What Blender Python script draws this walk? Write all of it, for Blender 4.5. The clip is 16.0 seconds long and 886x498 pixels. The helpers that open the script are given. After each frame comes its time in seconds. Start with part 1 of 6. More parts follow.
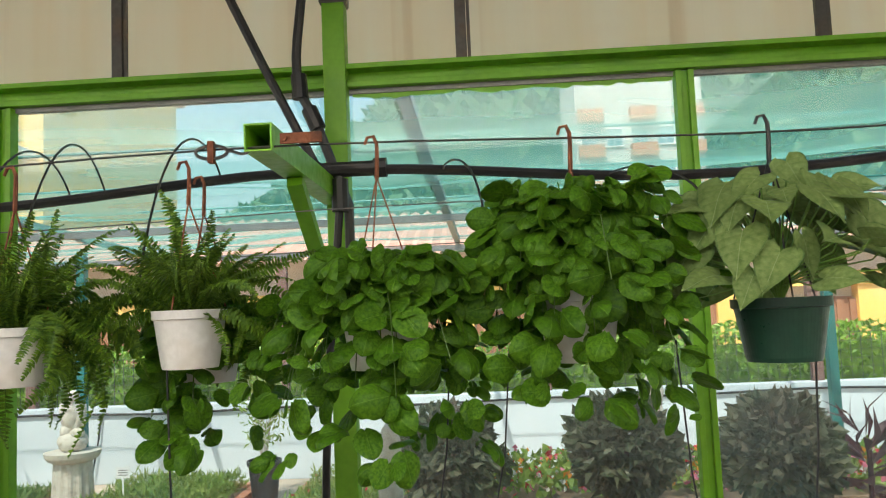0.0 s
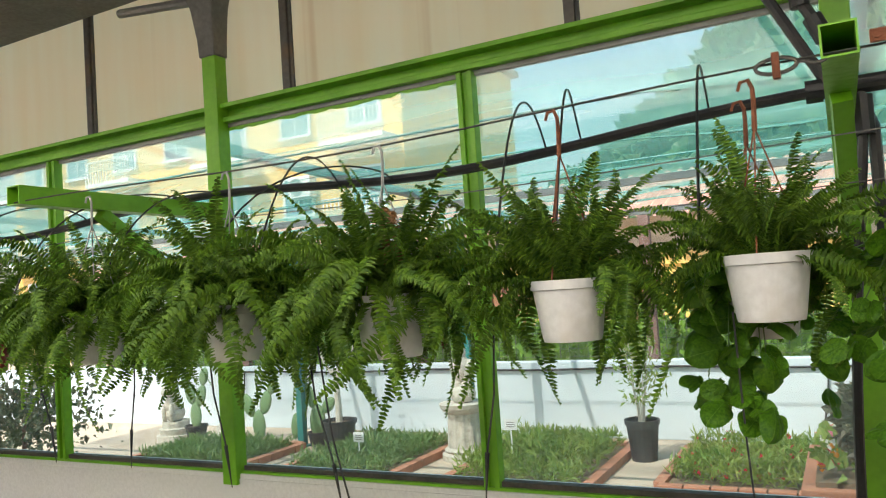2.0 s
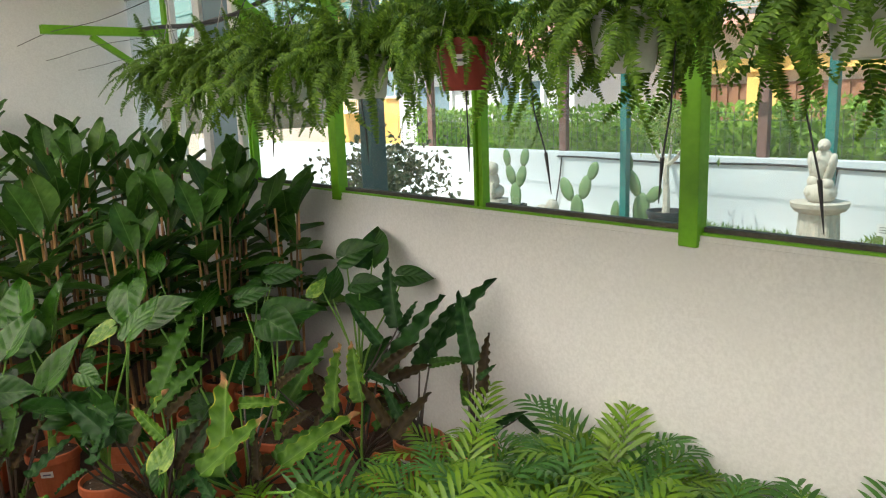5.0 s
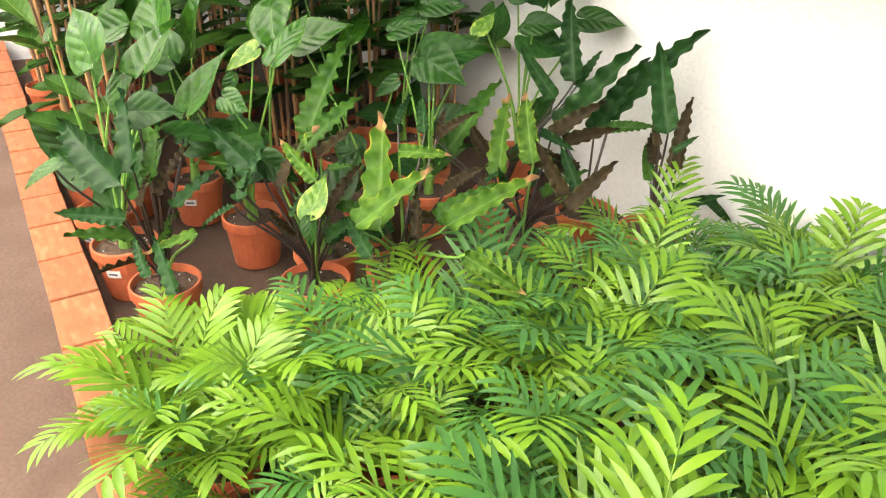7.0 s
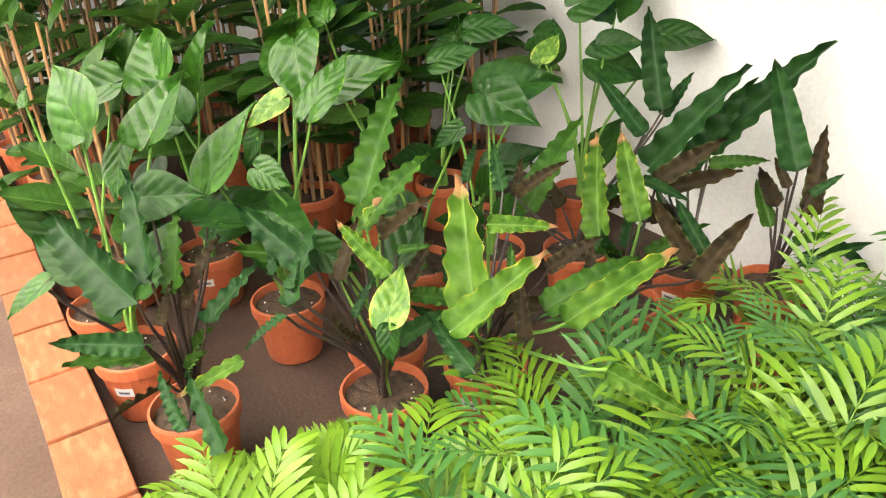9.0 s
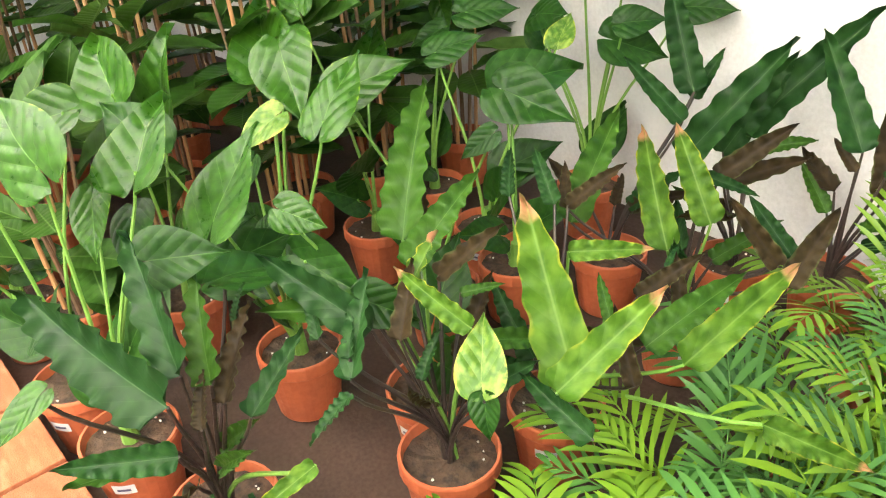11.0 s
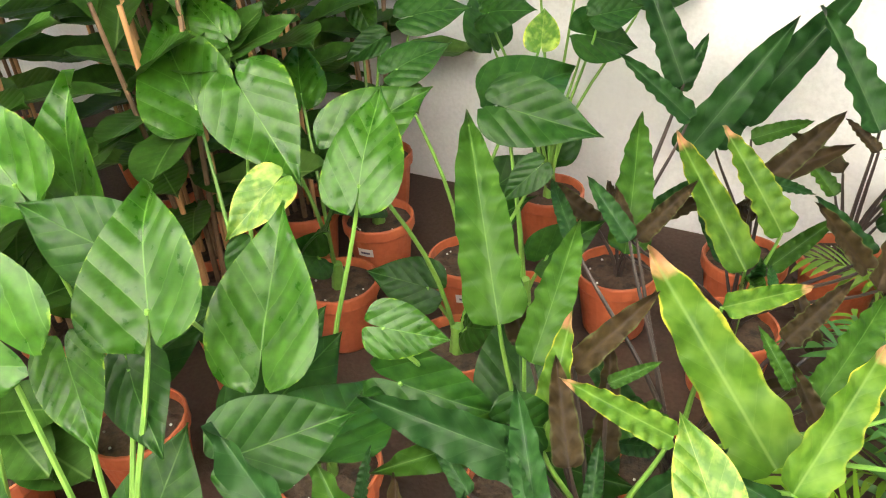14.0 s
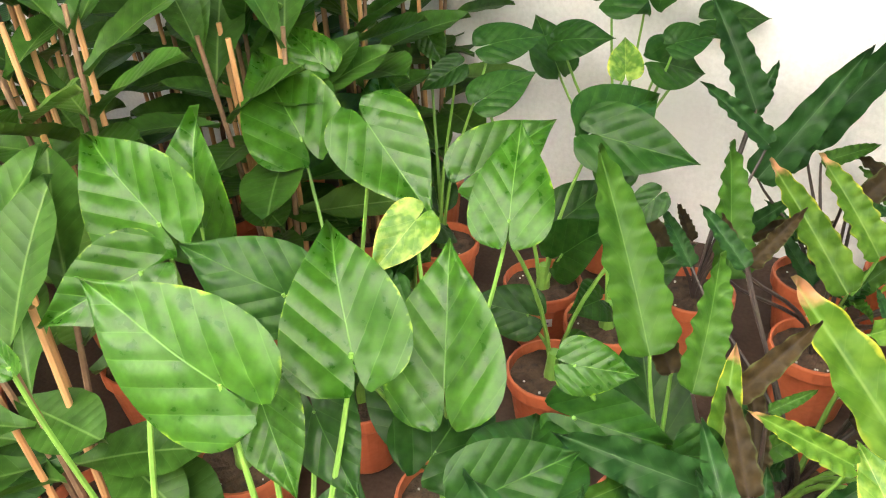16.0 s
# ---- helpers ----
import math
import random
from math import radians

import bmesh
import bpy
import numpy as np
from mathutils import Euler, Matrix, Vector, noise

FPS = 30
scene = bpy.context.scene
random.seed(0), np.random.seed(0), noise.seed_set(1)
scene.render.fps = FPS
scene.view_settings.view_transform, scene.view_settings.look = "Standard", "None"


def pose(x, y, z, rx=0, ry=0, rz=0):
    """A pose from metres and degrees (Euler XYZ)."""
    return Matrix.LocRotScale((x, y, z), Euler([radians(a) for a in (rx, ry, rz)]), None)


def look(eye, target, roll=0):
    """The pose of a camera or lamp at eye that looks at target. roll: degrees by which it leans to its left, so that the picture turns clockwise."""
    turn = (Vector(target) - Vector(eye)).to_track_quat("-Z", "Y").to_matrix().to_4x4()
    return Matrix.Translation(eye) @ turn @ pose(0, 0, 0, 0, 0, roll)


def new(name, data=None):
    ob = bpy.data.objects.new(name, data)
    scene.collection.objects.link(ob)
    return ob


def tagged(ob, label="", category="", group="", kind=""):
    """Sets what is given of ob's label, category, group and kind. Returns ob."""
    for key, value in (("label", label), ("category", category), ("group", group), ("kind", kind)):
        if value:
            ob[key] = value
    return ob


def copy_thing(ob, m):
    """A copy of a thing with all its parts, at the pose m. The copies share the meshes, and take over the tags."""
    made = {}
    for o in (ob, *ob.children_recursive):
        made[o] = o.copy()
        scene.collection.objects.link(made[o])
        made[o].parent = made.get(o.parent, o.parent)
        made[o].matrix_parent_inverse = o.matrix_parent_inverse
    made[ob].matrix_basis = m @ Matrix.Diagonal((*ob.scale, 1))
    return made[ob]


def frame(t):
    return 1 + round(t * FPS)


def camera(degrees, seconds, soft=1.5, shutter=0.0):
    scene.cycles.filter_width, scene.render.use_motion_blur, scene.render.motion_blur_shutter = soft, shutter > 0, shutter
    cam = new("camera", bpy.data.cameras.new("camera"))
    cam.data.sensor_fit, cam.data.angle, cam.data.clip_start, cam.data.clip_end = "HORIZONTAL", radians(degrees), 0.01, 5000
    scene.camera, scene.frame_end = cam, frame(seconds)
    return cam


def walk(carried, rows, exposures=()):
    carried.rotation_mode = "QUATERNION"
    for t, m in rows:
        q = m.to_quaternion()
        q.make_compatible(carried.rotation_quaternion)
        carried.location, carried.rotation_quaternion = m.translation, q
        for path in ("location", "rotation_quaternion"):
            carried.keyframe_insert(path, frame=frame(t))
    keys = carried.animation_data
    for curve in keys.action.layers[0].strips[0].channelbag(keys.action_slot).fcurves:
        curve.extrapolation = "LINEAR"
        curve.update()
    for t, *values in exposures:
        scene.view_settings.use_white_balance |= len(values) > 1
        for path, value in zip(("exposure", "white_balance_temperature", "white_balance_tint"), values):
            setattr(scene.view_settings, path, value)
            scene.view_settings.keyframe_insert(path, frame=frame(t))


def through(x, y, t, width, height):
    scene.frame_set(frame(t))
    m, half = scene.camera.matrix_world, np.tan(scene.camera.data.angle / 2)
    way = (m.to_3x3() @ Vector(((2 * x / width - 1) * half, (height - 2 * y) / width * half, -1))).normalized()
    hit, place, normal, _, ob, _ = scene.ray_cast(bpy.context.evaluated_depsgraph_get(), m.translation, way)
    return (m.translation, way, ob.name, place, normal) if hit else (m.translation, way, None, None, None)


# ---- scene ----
cam = camera(60.7, 16.0, 1.15)
PATH = [
    (0, (0.096, 0.139, 1.572), (-0.007, 2.13, 1.737), -2.4),
    (0.5, (-0.01, 0.133, 1.569), (-0.448, 2.078, 1.723), -2.4),
    (1, (-0.115, 0.157, 1.562), (-0.756, 2.047, 1.696), -2.3),
    (1.5, (-0.236, 0.194, 1.561), (-1.043, 2.019, 1.686), -3.0),
    (2, (-0.36, 0.222, 1.571), (-1.288, 1.99, 1.679), -3.9),
    (2.5, (-0.479, 0.24, 1.578), (-1.594, 1.898, 1.663), -4.8),
    (3, (-0.615, 0.221, 1.554), (-1.893, 1.759, 1.596), -5.3),
    (3.5, (-0.766, 0.203, 1.533), (-2.146, 1.651, 1.564), -4.4),
    (4, (-0.889, 0.186, 1.525), (-2.293, 1.611, 1.548), -5.2),
    (4.5, (-1.002, 0.161, 1.482), (-2.455, 1.53, 1.359), -5.0),
    (5, (-1.127, 0.188, 1.395), (-2.616, 1.467, 1.011), -2.0),
    (5.2, (-1.173, 0.182, 1.389), (-2.649, 1.451, 0.928), -1.6),
    (7.3, (-1.647, 0.267, 1.229), (-3.141, 1.158, 0.242), 0.6),
    (7.5, (-1.703, 0.26, 1.238), (-3.193, 1.16, 0.254), 0.2),
    (8, (-1.859, 0.255, 1.22), (-3.331, 1.187, 0.237), -1.1),
    (8.5, (-2.011, 0.27, 1.201), (-3.481, 1.212, 0.227), -2.3),
    (9, (-2.152, 0.303, 1.192), (-3.633, 1.254, 0.242), -2.6),
    (9.2, (-2.19, 0.304, 1.183), (-3.667, 1.264, 0.237), -2.6),
    (11.5, (-2.691, 0.239, 1.178), (-3.974, 1.372, 0.144), -4.5),
    (12, (-2.783, 0.242, 1.169), (-4.042, 1.402, 0.134), -4.7),
    (12.5, (-2.911, 0.264, 1.142), (-4.076, 1.528, 0.12), -5.7),
    (13, (-3.03, 0.263, 1.153), (-4.111, 1.592, 0.121), -6.7),
    (13.5, (-3.131, 0.236, 1.153), (-4.144, 1.569, 0.059), -4.6),
    (14, (-3.244, 0.208, 1.171), (-4.121, 1.638, 0.081), -4.1),
    (14.5, (-3.339, 0.157, 1.183), (-4.07, 1.664, 0.09), -4.3),
    (15, (-3.402, 0.128, 1.197), (-4.075, 1.643, 0.078), -3.0),
    (15.5, (-3.452, 0.098, 1.217), (-4.172, 1.614, 0.128), -2.3),
    (16, (-3.506, 0.078, 1.224), (-4.312, 1.565, 0.156), -3.3),
]
EXPOSURES = [(0.0, 0.70), (4.2, 0.70), (5.2, 0.80), (7.3, 2.16), (9.2, 2.16), (11.5, 2.28), (16.0, 2.28)]
walk(cam, [(t, look(eye, target, roll)) for t, eye, target, roll in PATH], EXPOSURES)

# ---- world, sun, large lights ----
SUN_ELEVATION, SUN_AZIMUTH = 58.0, 200.0
world = bpy.data.worlds.new("sky")
scene.world = world
world.use_nodes = True
wn = world.node_tree
sky = wn.nodes.new("ShaderNodeTexSky")
sky.sky_type, sky.sun_disc = "NISHITA", False
sky.sun_elevation, sky.sun_rotation = radians(SUN_ELEVATION), radians(SUN_AZIMUTH)
sky.air_density, sky.dust_density = 1.4, 2.5
wn.links.new(sky.outputs[0], wn.nodes["Background"].inputs[0])
wn.nodes["Background"].inputs[1].default_value = 0.15

sun = new("sun", bpy.data.lights.new("sun", "SUN"))
sun.data.energy, sun.data.angle, sun.data.color = 5.0, radians(0.6), (1.0, 0.95, 0.86)
a, e = radians(SUN_AZIMUTH), radians(SUN_ELEVATION)
sun_way = Vector((math.sin(a) * math.cos(e), math.cos(a) * math.cos(e), math.sin(e)))
sun.matrix_world = Matrix.Translation((0, 0, 12)) @ sun_way.to_track_quat("Z", "Y").to_matrix().to_4x4()

# Unseen area lamp added under the roof in place of daylight.
roof_sky_fill = new("roof_sky_fill", bpy.data.lights.new("roof_sky_fill", "AREA"))
roof_sky_fill.data.shape, roof_sky_fill.data.size, roof_sky_fill.data.size_y = "RECTANGLE", 10.0, 3.4
roof_sky_fill.data.energy, roof_sky_fill.data.color = 172.0, (1.0, 0.98, 0.95)
roof_sky_fill.matrix_world = pose(-2.6, -1.55, 3.28)


# ---- materials ----
def nodes_of(name):
    m = bpy.data.materials.new(name)
    m.use_nodes = True
    t = m.node_tree
    return m, t, t.nodes["Principled BSDF"]


def add(t, kind, **values):
    n = t.nodes.new(kind)
    for key, value in values.items():
        n.inputs[key].default_value = value
    return n


def mixed(t, fac, c1, c2, blend="MIX"):
    n = t.nodes.new("ShaderNodeMix")
    n.data_type, n.blend_type = "RGBA", blend
    for socket, value in ((n.inputs[0], fac), (n.inputs[6], c1), (n.inputs[7], c2)):
        if isinstance(value, bpy.types.NodeSocket):
            t.links.new(value, socket)
        elif isinstance(value, (int, float)):
            socket.default_value = value
        else:
            socket.default_value = (*value, 1)
    return n.outputs[2]


def ramp(t, source, low, high, v0=0.0, v1=1.0):
    n = t.nodes.new("ShaderNodeMapRange")
    t.links.new(source, n.inputs[0])
    for i, v in enumerate((low, high, v0, v1)):
        n.inputs[i + 1].default_value = v
    return n.outputs[0]


def noise_of(t, scale, detail=4.0, stretch=(1, 1, 1), world_space=True):
    tc = t.nodes.new("ShaderNodeTexCoord")
    mp = t.nodes.new("ShaderNodeMapping")
    mp.inputs["Scale"].default_value = stretch
    if world_space:
        g = t.nodes.new("ShaderNodeNewGeometry")
        t.links.new(g.outputs["Position"], mp.inputs[0])
    else:
        t.links.new(tc.outputs["Object"], mp.inputs[0])
    n = add(t, "ShaderNodeTexNoise", Scale=scale, Detail=detail)
    t.links.new(mp.outputs[0], n.inputs["Vector"])
    return n.outputs[0]


def bumped(t, bsdf, height, strength, distance=0.01):
    b = add(t, "ShaderNodeBump", Strength=strength, Distance=distance)
    t.links.new(height, b.inputs["Height"])
    t.links.new(b.outputs[0], bsdf.inputs["Normal"])


def surface(name, c1, c2, rough=0.6, scale=3.0, grain=60.0, bump=0.25, metal=0.0, stain=None, stain_scale=1.2, stretch=(1, 1, 1), own=0.0, local=False):
    """A two-scale surface: broad patches between c1 and c2, fine grain, relief and optional stains."""
    m, t, b = nodes_of(name)
    broad = noise_of(t, scale, 5, stretch, not local)
    fine = noise_of(t, grain, 3, stretch, not local)
    col = mixed(t, ramp(t, broad, 0.3, 0.7), c1, c2)
    col = mixed(t, ramp(t, fine, 0.35, 0.7, 0.0, 0.35), col, [c * 0.72 for c in c1])
    if stain:
        s = noise_of(t, stain_scale, 6, stretch, not local)
        col = mixed(t, ramp(t, s, 0.52, 0.72, 0.0, 0.85), col, stain)
    if own:
        info = t.nodes.new("ShaderNodeObjectInfo")
        col = mixed(t, ramp(t, info.outputs["Random"], 0, 1, 0, own), col, [c * 0.55 for c in c2])
    t.links.new(col, b.inputs["Base Color"])
    t.links.new(ramp(t, fine, 0.2, 0.8, max(rough - 0.12, 0.03), min(rough + 0.12, 1)), b.inputs["Roughness"])
    b.inputs["Metallic"].default_value = metal
    if bump:
        bumped(t, b, fine, bump, 0.004)
    return m


GREEN_PAINT = surface("green_paint", (0.16, 0.44, 0.012), (0.21, 0.52, 0.02), 0.42, 2.5, 45, 0.15, stain=(0.12, 0.33, 0.012), stain_scale=5)
WHITE_PLASTER = surface("white_plaster", (0.80, 0.80, 0.83), (0.84, 0.84, 0.87), 0.85, 1.6, 90, 0.2, stain=(0.76, 0.76, 0.78), stain_scale=2.2)
# White wall paint with the net's bluish shade mixed into its colour.
GARDEN_WHITE_SHADED = surface("garden_white_shaded", (0.66, 0.74, 0.80), (0.75, 0.81, 0.86), 0.8, 0.9, 30, 0.2, stain=(0.66, 0.70, 0.74), stain_scale=0.8)
GREY_STEEL = surface("grey_steel", (0.24, 0.24, 0.245), (0.31, 0.31, 0.31), 0.5, 4, 60, 0.2, 0.35, stain=(0.19, 0.185, 0.18), stain_scale=6)
DULL_STEEL = surface("dull_steel", (0.17, 0.165, 0.16), (0.25, 0.24, 0.23), 0.6, 6, 60, 0.3, 0.3, stain=(0.12, 0.11, 0.10), stain_scale=9)
ROOF_STEEL = surface("roof_steel", (0.13, 0.13, 0.135), (0.18, 0.18, 0.18), 0.6, 4, 60, 0.2, 0.2, stain=(0.10, 0.10, 0.10), stain_scale=6)
DARK_BAR = surface("dark_bar", (0.10, 0.095, 0.09), (0.16, 0.15, 0.14), 0.6, 5, 60, 0.2, 0.2, stain=(0.2, 0.13, 0.08), stain_scale=7)
RUST = surface("rust", (0.17, 0.055, 0.025), (0.28, 0.10, 0.05), 0.8, 30, 200, 0.5, stain=(0.08, 0.03, 0.02), stain_scale=40)
BLACK_RUBBER = surface("black_rubber", (0.018, 0.018, 0.02), (0.03, 0.03, 0.032), 0.45, 10, 120, 0.15)
WIRE_GREY = surface("wire_grey", (0.09, 0.09, 0.09), (0.14, 0.13, 0.12), 0.5, 30, 200, 0.1, 0.6)
SHADE_CLOTH = surface("shade_cloth", (0.68, 0.68, 0.68), (0.76, 0.76, 0.75), 0.95, 3, 220, 0.6, stain=(0.40, 0.40, 0.40), stain_scale=1.5)
BRICK = surface("kerb_brick", (0.33, 0.095, 0.036), (0.40, 0.140, 0.060), 0.85, 14, 160, 0.5, stain=(0.47, 0.20, 0.10), stain_scale=11, stretch=(1, 3, 1), own=0.45)
MORTAR = surface("mortar", (0.42, 0.36, 0.31), (0.52, 0.45, 0.38), 0.95, 20, 200, 0.5)
PATH_CONCRETE = surface("path_concrete", (0.085, 0.050, 0.036), (0.13, 0.085, 0.065), 0.85, 3, 80, 0.35, stain=(0.075, 0.042, 0.03), stain_scale=5)
BED_FLOOR = surface("bed_floor", (0.052, 0.028, 0.019), (0.088, 0.050, 0.034), 0.8, 4, 90, 0.35, stain=(0.05, 0.029, 0.02), stain_scale=6)
PVC_WHITE = surface("pvc_white", (0.74, 0.75, 0.75), (0.80, 0.80, 0.80), 0.35, 3, 60, 0.05)
GASKET = surface("gasket", (0.06, 0.055, 0.05), (0.12, 0.10, 0.09), 0.7, 8, 80, 0.2)

# cream translucent sheet, streaked by water
CREAM, t, b = nodes_of("cream_sheet")
streak = noise_of(t, 2.0, 5, (5.5, 1, 0.35))
col = mixed(t, ramp(t, streak, 0.35, 0.75), (0.93, 0.87, 0.72), (0.90, 0.80, 0.62))
rust_run = noise_of(t, 1.0, 4, (9.0, 1, 0.12))
col = mixed(t, ramp(t, rust_run, 0.62, 0.76, 0, 0.55), col, (0.62, 0.42, 0.25))
t.links.new(col, b.inputs["Base Color"])
b.inputs["Roughness"].default_value = 0.5
thin = t.nodes.new("ShaderNodeBsdfTranslucent")
t.links.new(col, thin.inputs[0])
both = add(t, "ShaderNodeMixShader", Fac=0.85)
t.links.new(b.outputs[0], both.inputs[1]), t.links.new(thin.outputs[0], both.inputs[2])
t.links.new(both.outputs[0], t.nodes["Material Output"].inputs[0])

# window glass with a little dust
GLASS, t, b = nodes_of("window_glass")
clear, gloss = add(t, "ShaderNodeBsdfTransparent", Color=(0.93, 0.96, 0.95, 1)), add(t, "ShaderNodeBsdfGlossy", Roughness=0.02)
facing = add(t, "ShaderNodeLayerWeight", Blend=0.5)
steep = t.nodes.new("ShaderNodeMath")
steep.operation = "POWER"
t.links.new(facing.outputs["Facing"], steep.inputs[0])
steep.inputs[1].default_value = 5.0
sheen = ramp(t, steep.outputs[0], 0.0, 1.0, 0.03, 0.9)
m1 = t.nodes.new("ShaderNodeMixShader")
t.links.new(sheen, m1.inputs[0]), t.links.new(clear.outputs[0], m1.inputs[1]), t.links.new(gloss.outputs[0], m1.inputs[2])
dust = add(t, "ShaderNodeBsdfTranslucent", Color=(0.75, 0.76, 0.74, 1))
m2 = t.nodes.new("ShaderNodeMixShader")
t.links.new(ramp(t, noise_of(t, 1.7, 6, (1, 1, 0.5)), 0.35, 0.75, 0.015, 0.075), m2.inputs[0])
t.links.new(m1.outputs[0], m2.inputs[1]), t.links.new(dust.outputs[0], m2.inputs[2])
t.links.new(m2.outputs[0], t.nodes["Material Output"].inputs[0])


# ---- mesh helpers ----
def mesh_of(name, bm, material, smooth=False):
    me = bpy.data.meshes.new(name)
    bm.to_mesh(me)
    bm.free()
    me.materials.append(material)
    if smooth:
        me.polygons.foreach_set("use_smooth", [True] * len(me.polygons))
    return me


def part(name, bm, material, parent=None, label="", smooth=False):
    """Links a bmesh (or a ready mesh) as one mesh object under a thing or a part."""
    me = mesh_of(name, bm, material, smooth) if isinstance(bm, bmesh.types.BMesh) else bm
    ob = new(name, me)
    ob.parent = parent
    return tagged(ob, label)


def thing(name, label, category, at=(0, 0, 0), group="", kind=""):
    ob = new(name)
    ob.empty_display_size = 0.05
    ob.location = at
    return tagged(ob, label, category, group, kind)


def add_box(bm, x0, x1, y0, y1, z0, z1, bevel=0.0):
    v = [bm.verts.new(p) for p in ((x0, y0, z0), (x1, y0, z0), (x1, y1, z0), (x0, y1, z0), (x0, y0, z1), (x1, y0, z1), (x1, y1, z1), (x0, y1, z1))]
    f = [bm.faces.new([v[i] for i in q]) for q in ((3, 2, 1, 0), (4, 5, 6, 7), (0, 1, 5, 4), (1, 2, 6, 5), (2, 3, 7, 6), (3, 0, 4, 7))]
    if bevel:
        edges = {e for face in f for e in face.edges}
        bmesh.ops.bevel(bm, geom=list(edges), offset=bevel, segments=2, affect="EDGES", profile=0.6)
    return bm


def box(x0, x1, y0, y1, z0, z1, bevel=0.0):
    return add_box(bmesh.new(), x0, x1, y0, y1, z0, z1, bevel)


def lathe(profile, n=24, bm=None, cx=0.0, cy=0.0):
    """A turned shape from (radius, height) pairs."""
    bm = bm or bmesh.new()
    rings = []
    for r, z in profile:
        if r < 1e-5:
            rings.append([bm.verts.new((cx, cy, z))])
        else:
            rings.append([bm.verts.new((cx + r * math.cos(2 * math.pi * i / n), cy + r * math.sin(2 * math.pi * i / n), z)) for i in range(n)])
    for a, b in zip(rings, rings[1:]):
        for i in range(n):
            j = (i + 1) % n
            if len(a) == 1 and len(b) > 1:
                bm.faces.new((a[0], b[i], b[j]))
            elif len(b) == 1 and len(a) > 1:
                bm.faces.new((a[i], a[j], b[0]))
            elif len(a) > 1:
                bm.faces.new((a[i], a[j], b[j], b[i]))
    return bm


def bezier(p0, p1, p2, p3, n):
    p0, p1, p2, p3 = map(Vector, (p0, p1, p2, p3))
    return [p0 * (1 - u) ** 3 + p1 * 3 * u * (1 - u) ** 2 + p2 * 3 * u * u * (1 - u) + p3 * u ** 3 for u in (i / n for i in range(n + 1))]


def tube(points, r0, r1=None, sides=6, bm=None):
    """A round tube along points, tapering from r0 to r1."""
    bm = bm or bmesh.new()
    r1 = r0 if r1 is None else r1
    pts = [Vector(p) for p in points]
    rings, side = [], None
    for i, p in enumerate(pts):
        d = (pts[min(i + 1, len(pts) - 1)] - pts[max(i - 1, 0)]).normalized()
        side = (side - d * side.dot(d)) if side else d.orthogonal()
        side.normalize()
        up = d.cross(side)
        r = r0 + (r1 - r0) * i / max(len(pts) - 1, 1)
        rings.append([bm.verts.new(p + (side * math.cos(2 * math.pi * k / sides) + up * math.sin(2 * math.pi * k / sides)) * r) for k in range(sides)])
    for a, b in zip(rings, rings[1:]):
        for k in range(sides):
            bm.faces.new((a[k], a[(k + 1) % sides], b[(k + 1) % sides], b[k]))
    bm.faces.new(rings[0][::-1]), bm.faces.new(rings[-1])
    return bm


def structure(name, bm, material, label, category="structure", parent=None):
    return tagged(part(name, bm, material, parent), label, category, "", "structure")


# ---- the greenhouse ----
FLOOR = -0.15
X0, X1, WALL, GLASS_Y = -7.45, 3.6, 2.36, 2.405
POSTS = (-0.324, -2.43, -4.49, -6.57, 1.78)
MULLIONS = (-1.375, -3.43, 0.72, -5.45, 2.8)

structure("floor", box(X0, X1, -4.0, 0.243, FLOOR - 0.08, FLOOR), PATH_CONCRETE, "reddish grey worn concrete walkway beside the plant bed", "floor")
structure("bed_floor", box(X0, X1, 0.377, WALL, FLOOR - 0.08, FLOOR - 0.004), BED_FLOOR, "dark reddish brown damp floor of the plant bed", "floor")
bm = box(X0, X1, WALL, 2.52, -0.6, 0.925)
add_box(bm, X0, X1, WALL + 0.004, 2.52, 0.925, 0.943)
structure("wall_north", bm, WHITE_PLASTER, "low white plastered wall under the windows", "wall")
structure("wall_west", box(X0 - 0.2, X0, -4.0, 2.6, -0.25, 3.3), WHITE_PLASTER, "white plastered end wall", "wall")
# The next two walls are added out of view to set the bounced fill.
structure("fill_wall_east", box(X1, X1 + 0.2, -4.0, 2.6, -0.25, 3.3), SHADE_CLOTH, "unseen grey cloth end wall added to temper bounced light", "wall")
structure("fill_wall_south", box(X0, X1, -4.2, -4.0, -0.25, 3.3), SHADE_CLOTH, "unseen grey cloth rear wall added to temper bounced light", "wall")

# rail over the windows: a channel with two flanges
bm = box(X0, X1, 2.412, 2.43, 2.283, 2.318)
add_box(bm, X0, X1, 2.362, 2.43, 2.318, 2.334, 0.003)
add_box(bm, X0, X1, 2.372, 2.43, 2.264, 2.283, 0.003)
structure("window_rail", bm, GREEN_PAINT, "bright green painted steel rail above the windows", "rail")
structure("rail_gasket", box(X0, X1, 2.398, 2.42, 2.249, 2.264), GREY_STEEL, "grey sealing strip along the top of the glass", "trim")
structure("sill_strip", box(X0, X1, 2.372, 2.40, 0.943, 0.952), GREEN_PAINT, "green painted strip on the window sill", "trim")
structure("sill_gasket", box(X0, X1, 2.388, 2.42, 0.952, 0.968), GASKET, "dark weathered seal along the foot of the glass", "trim")

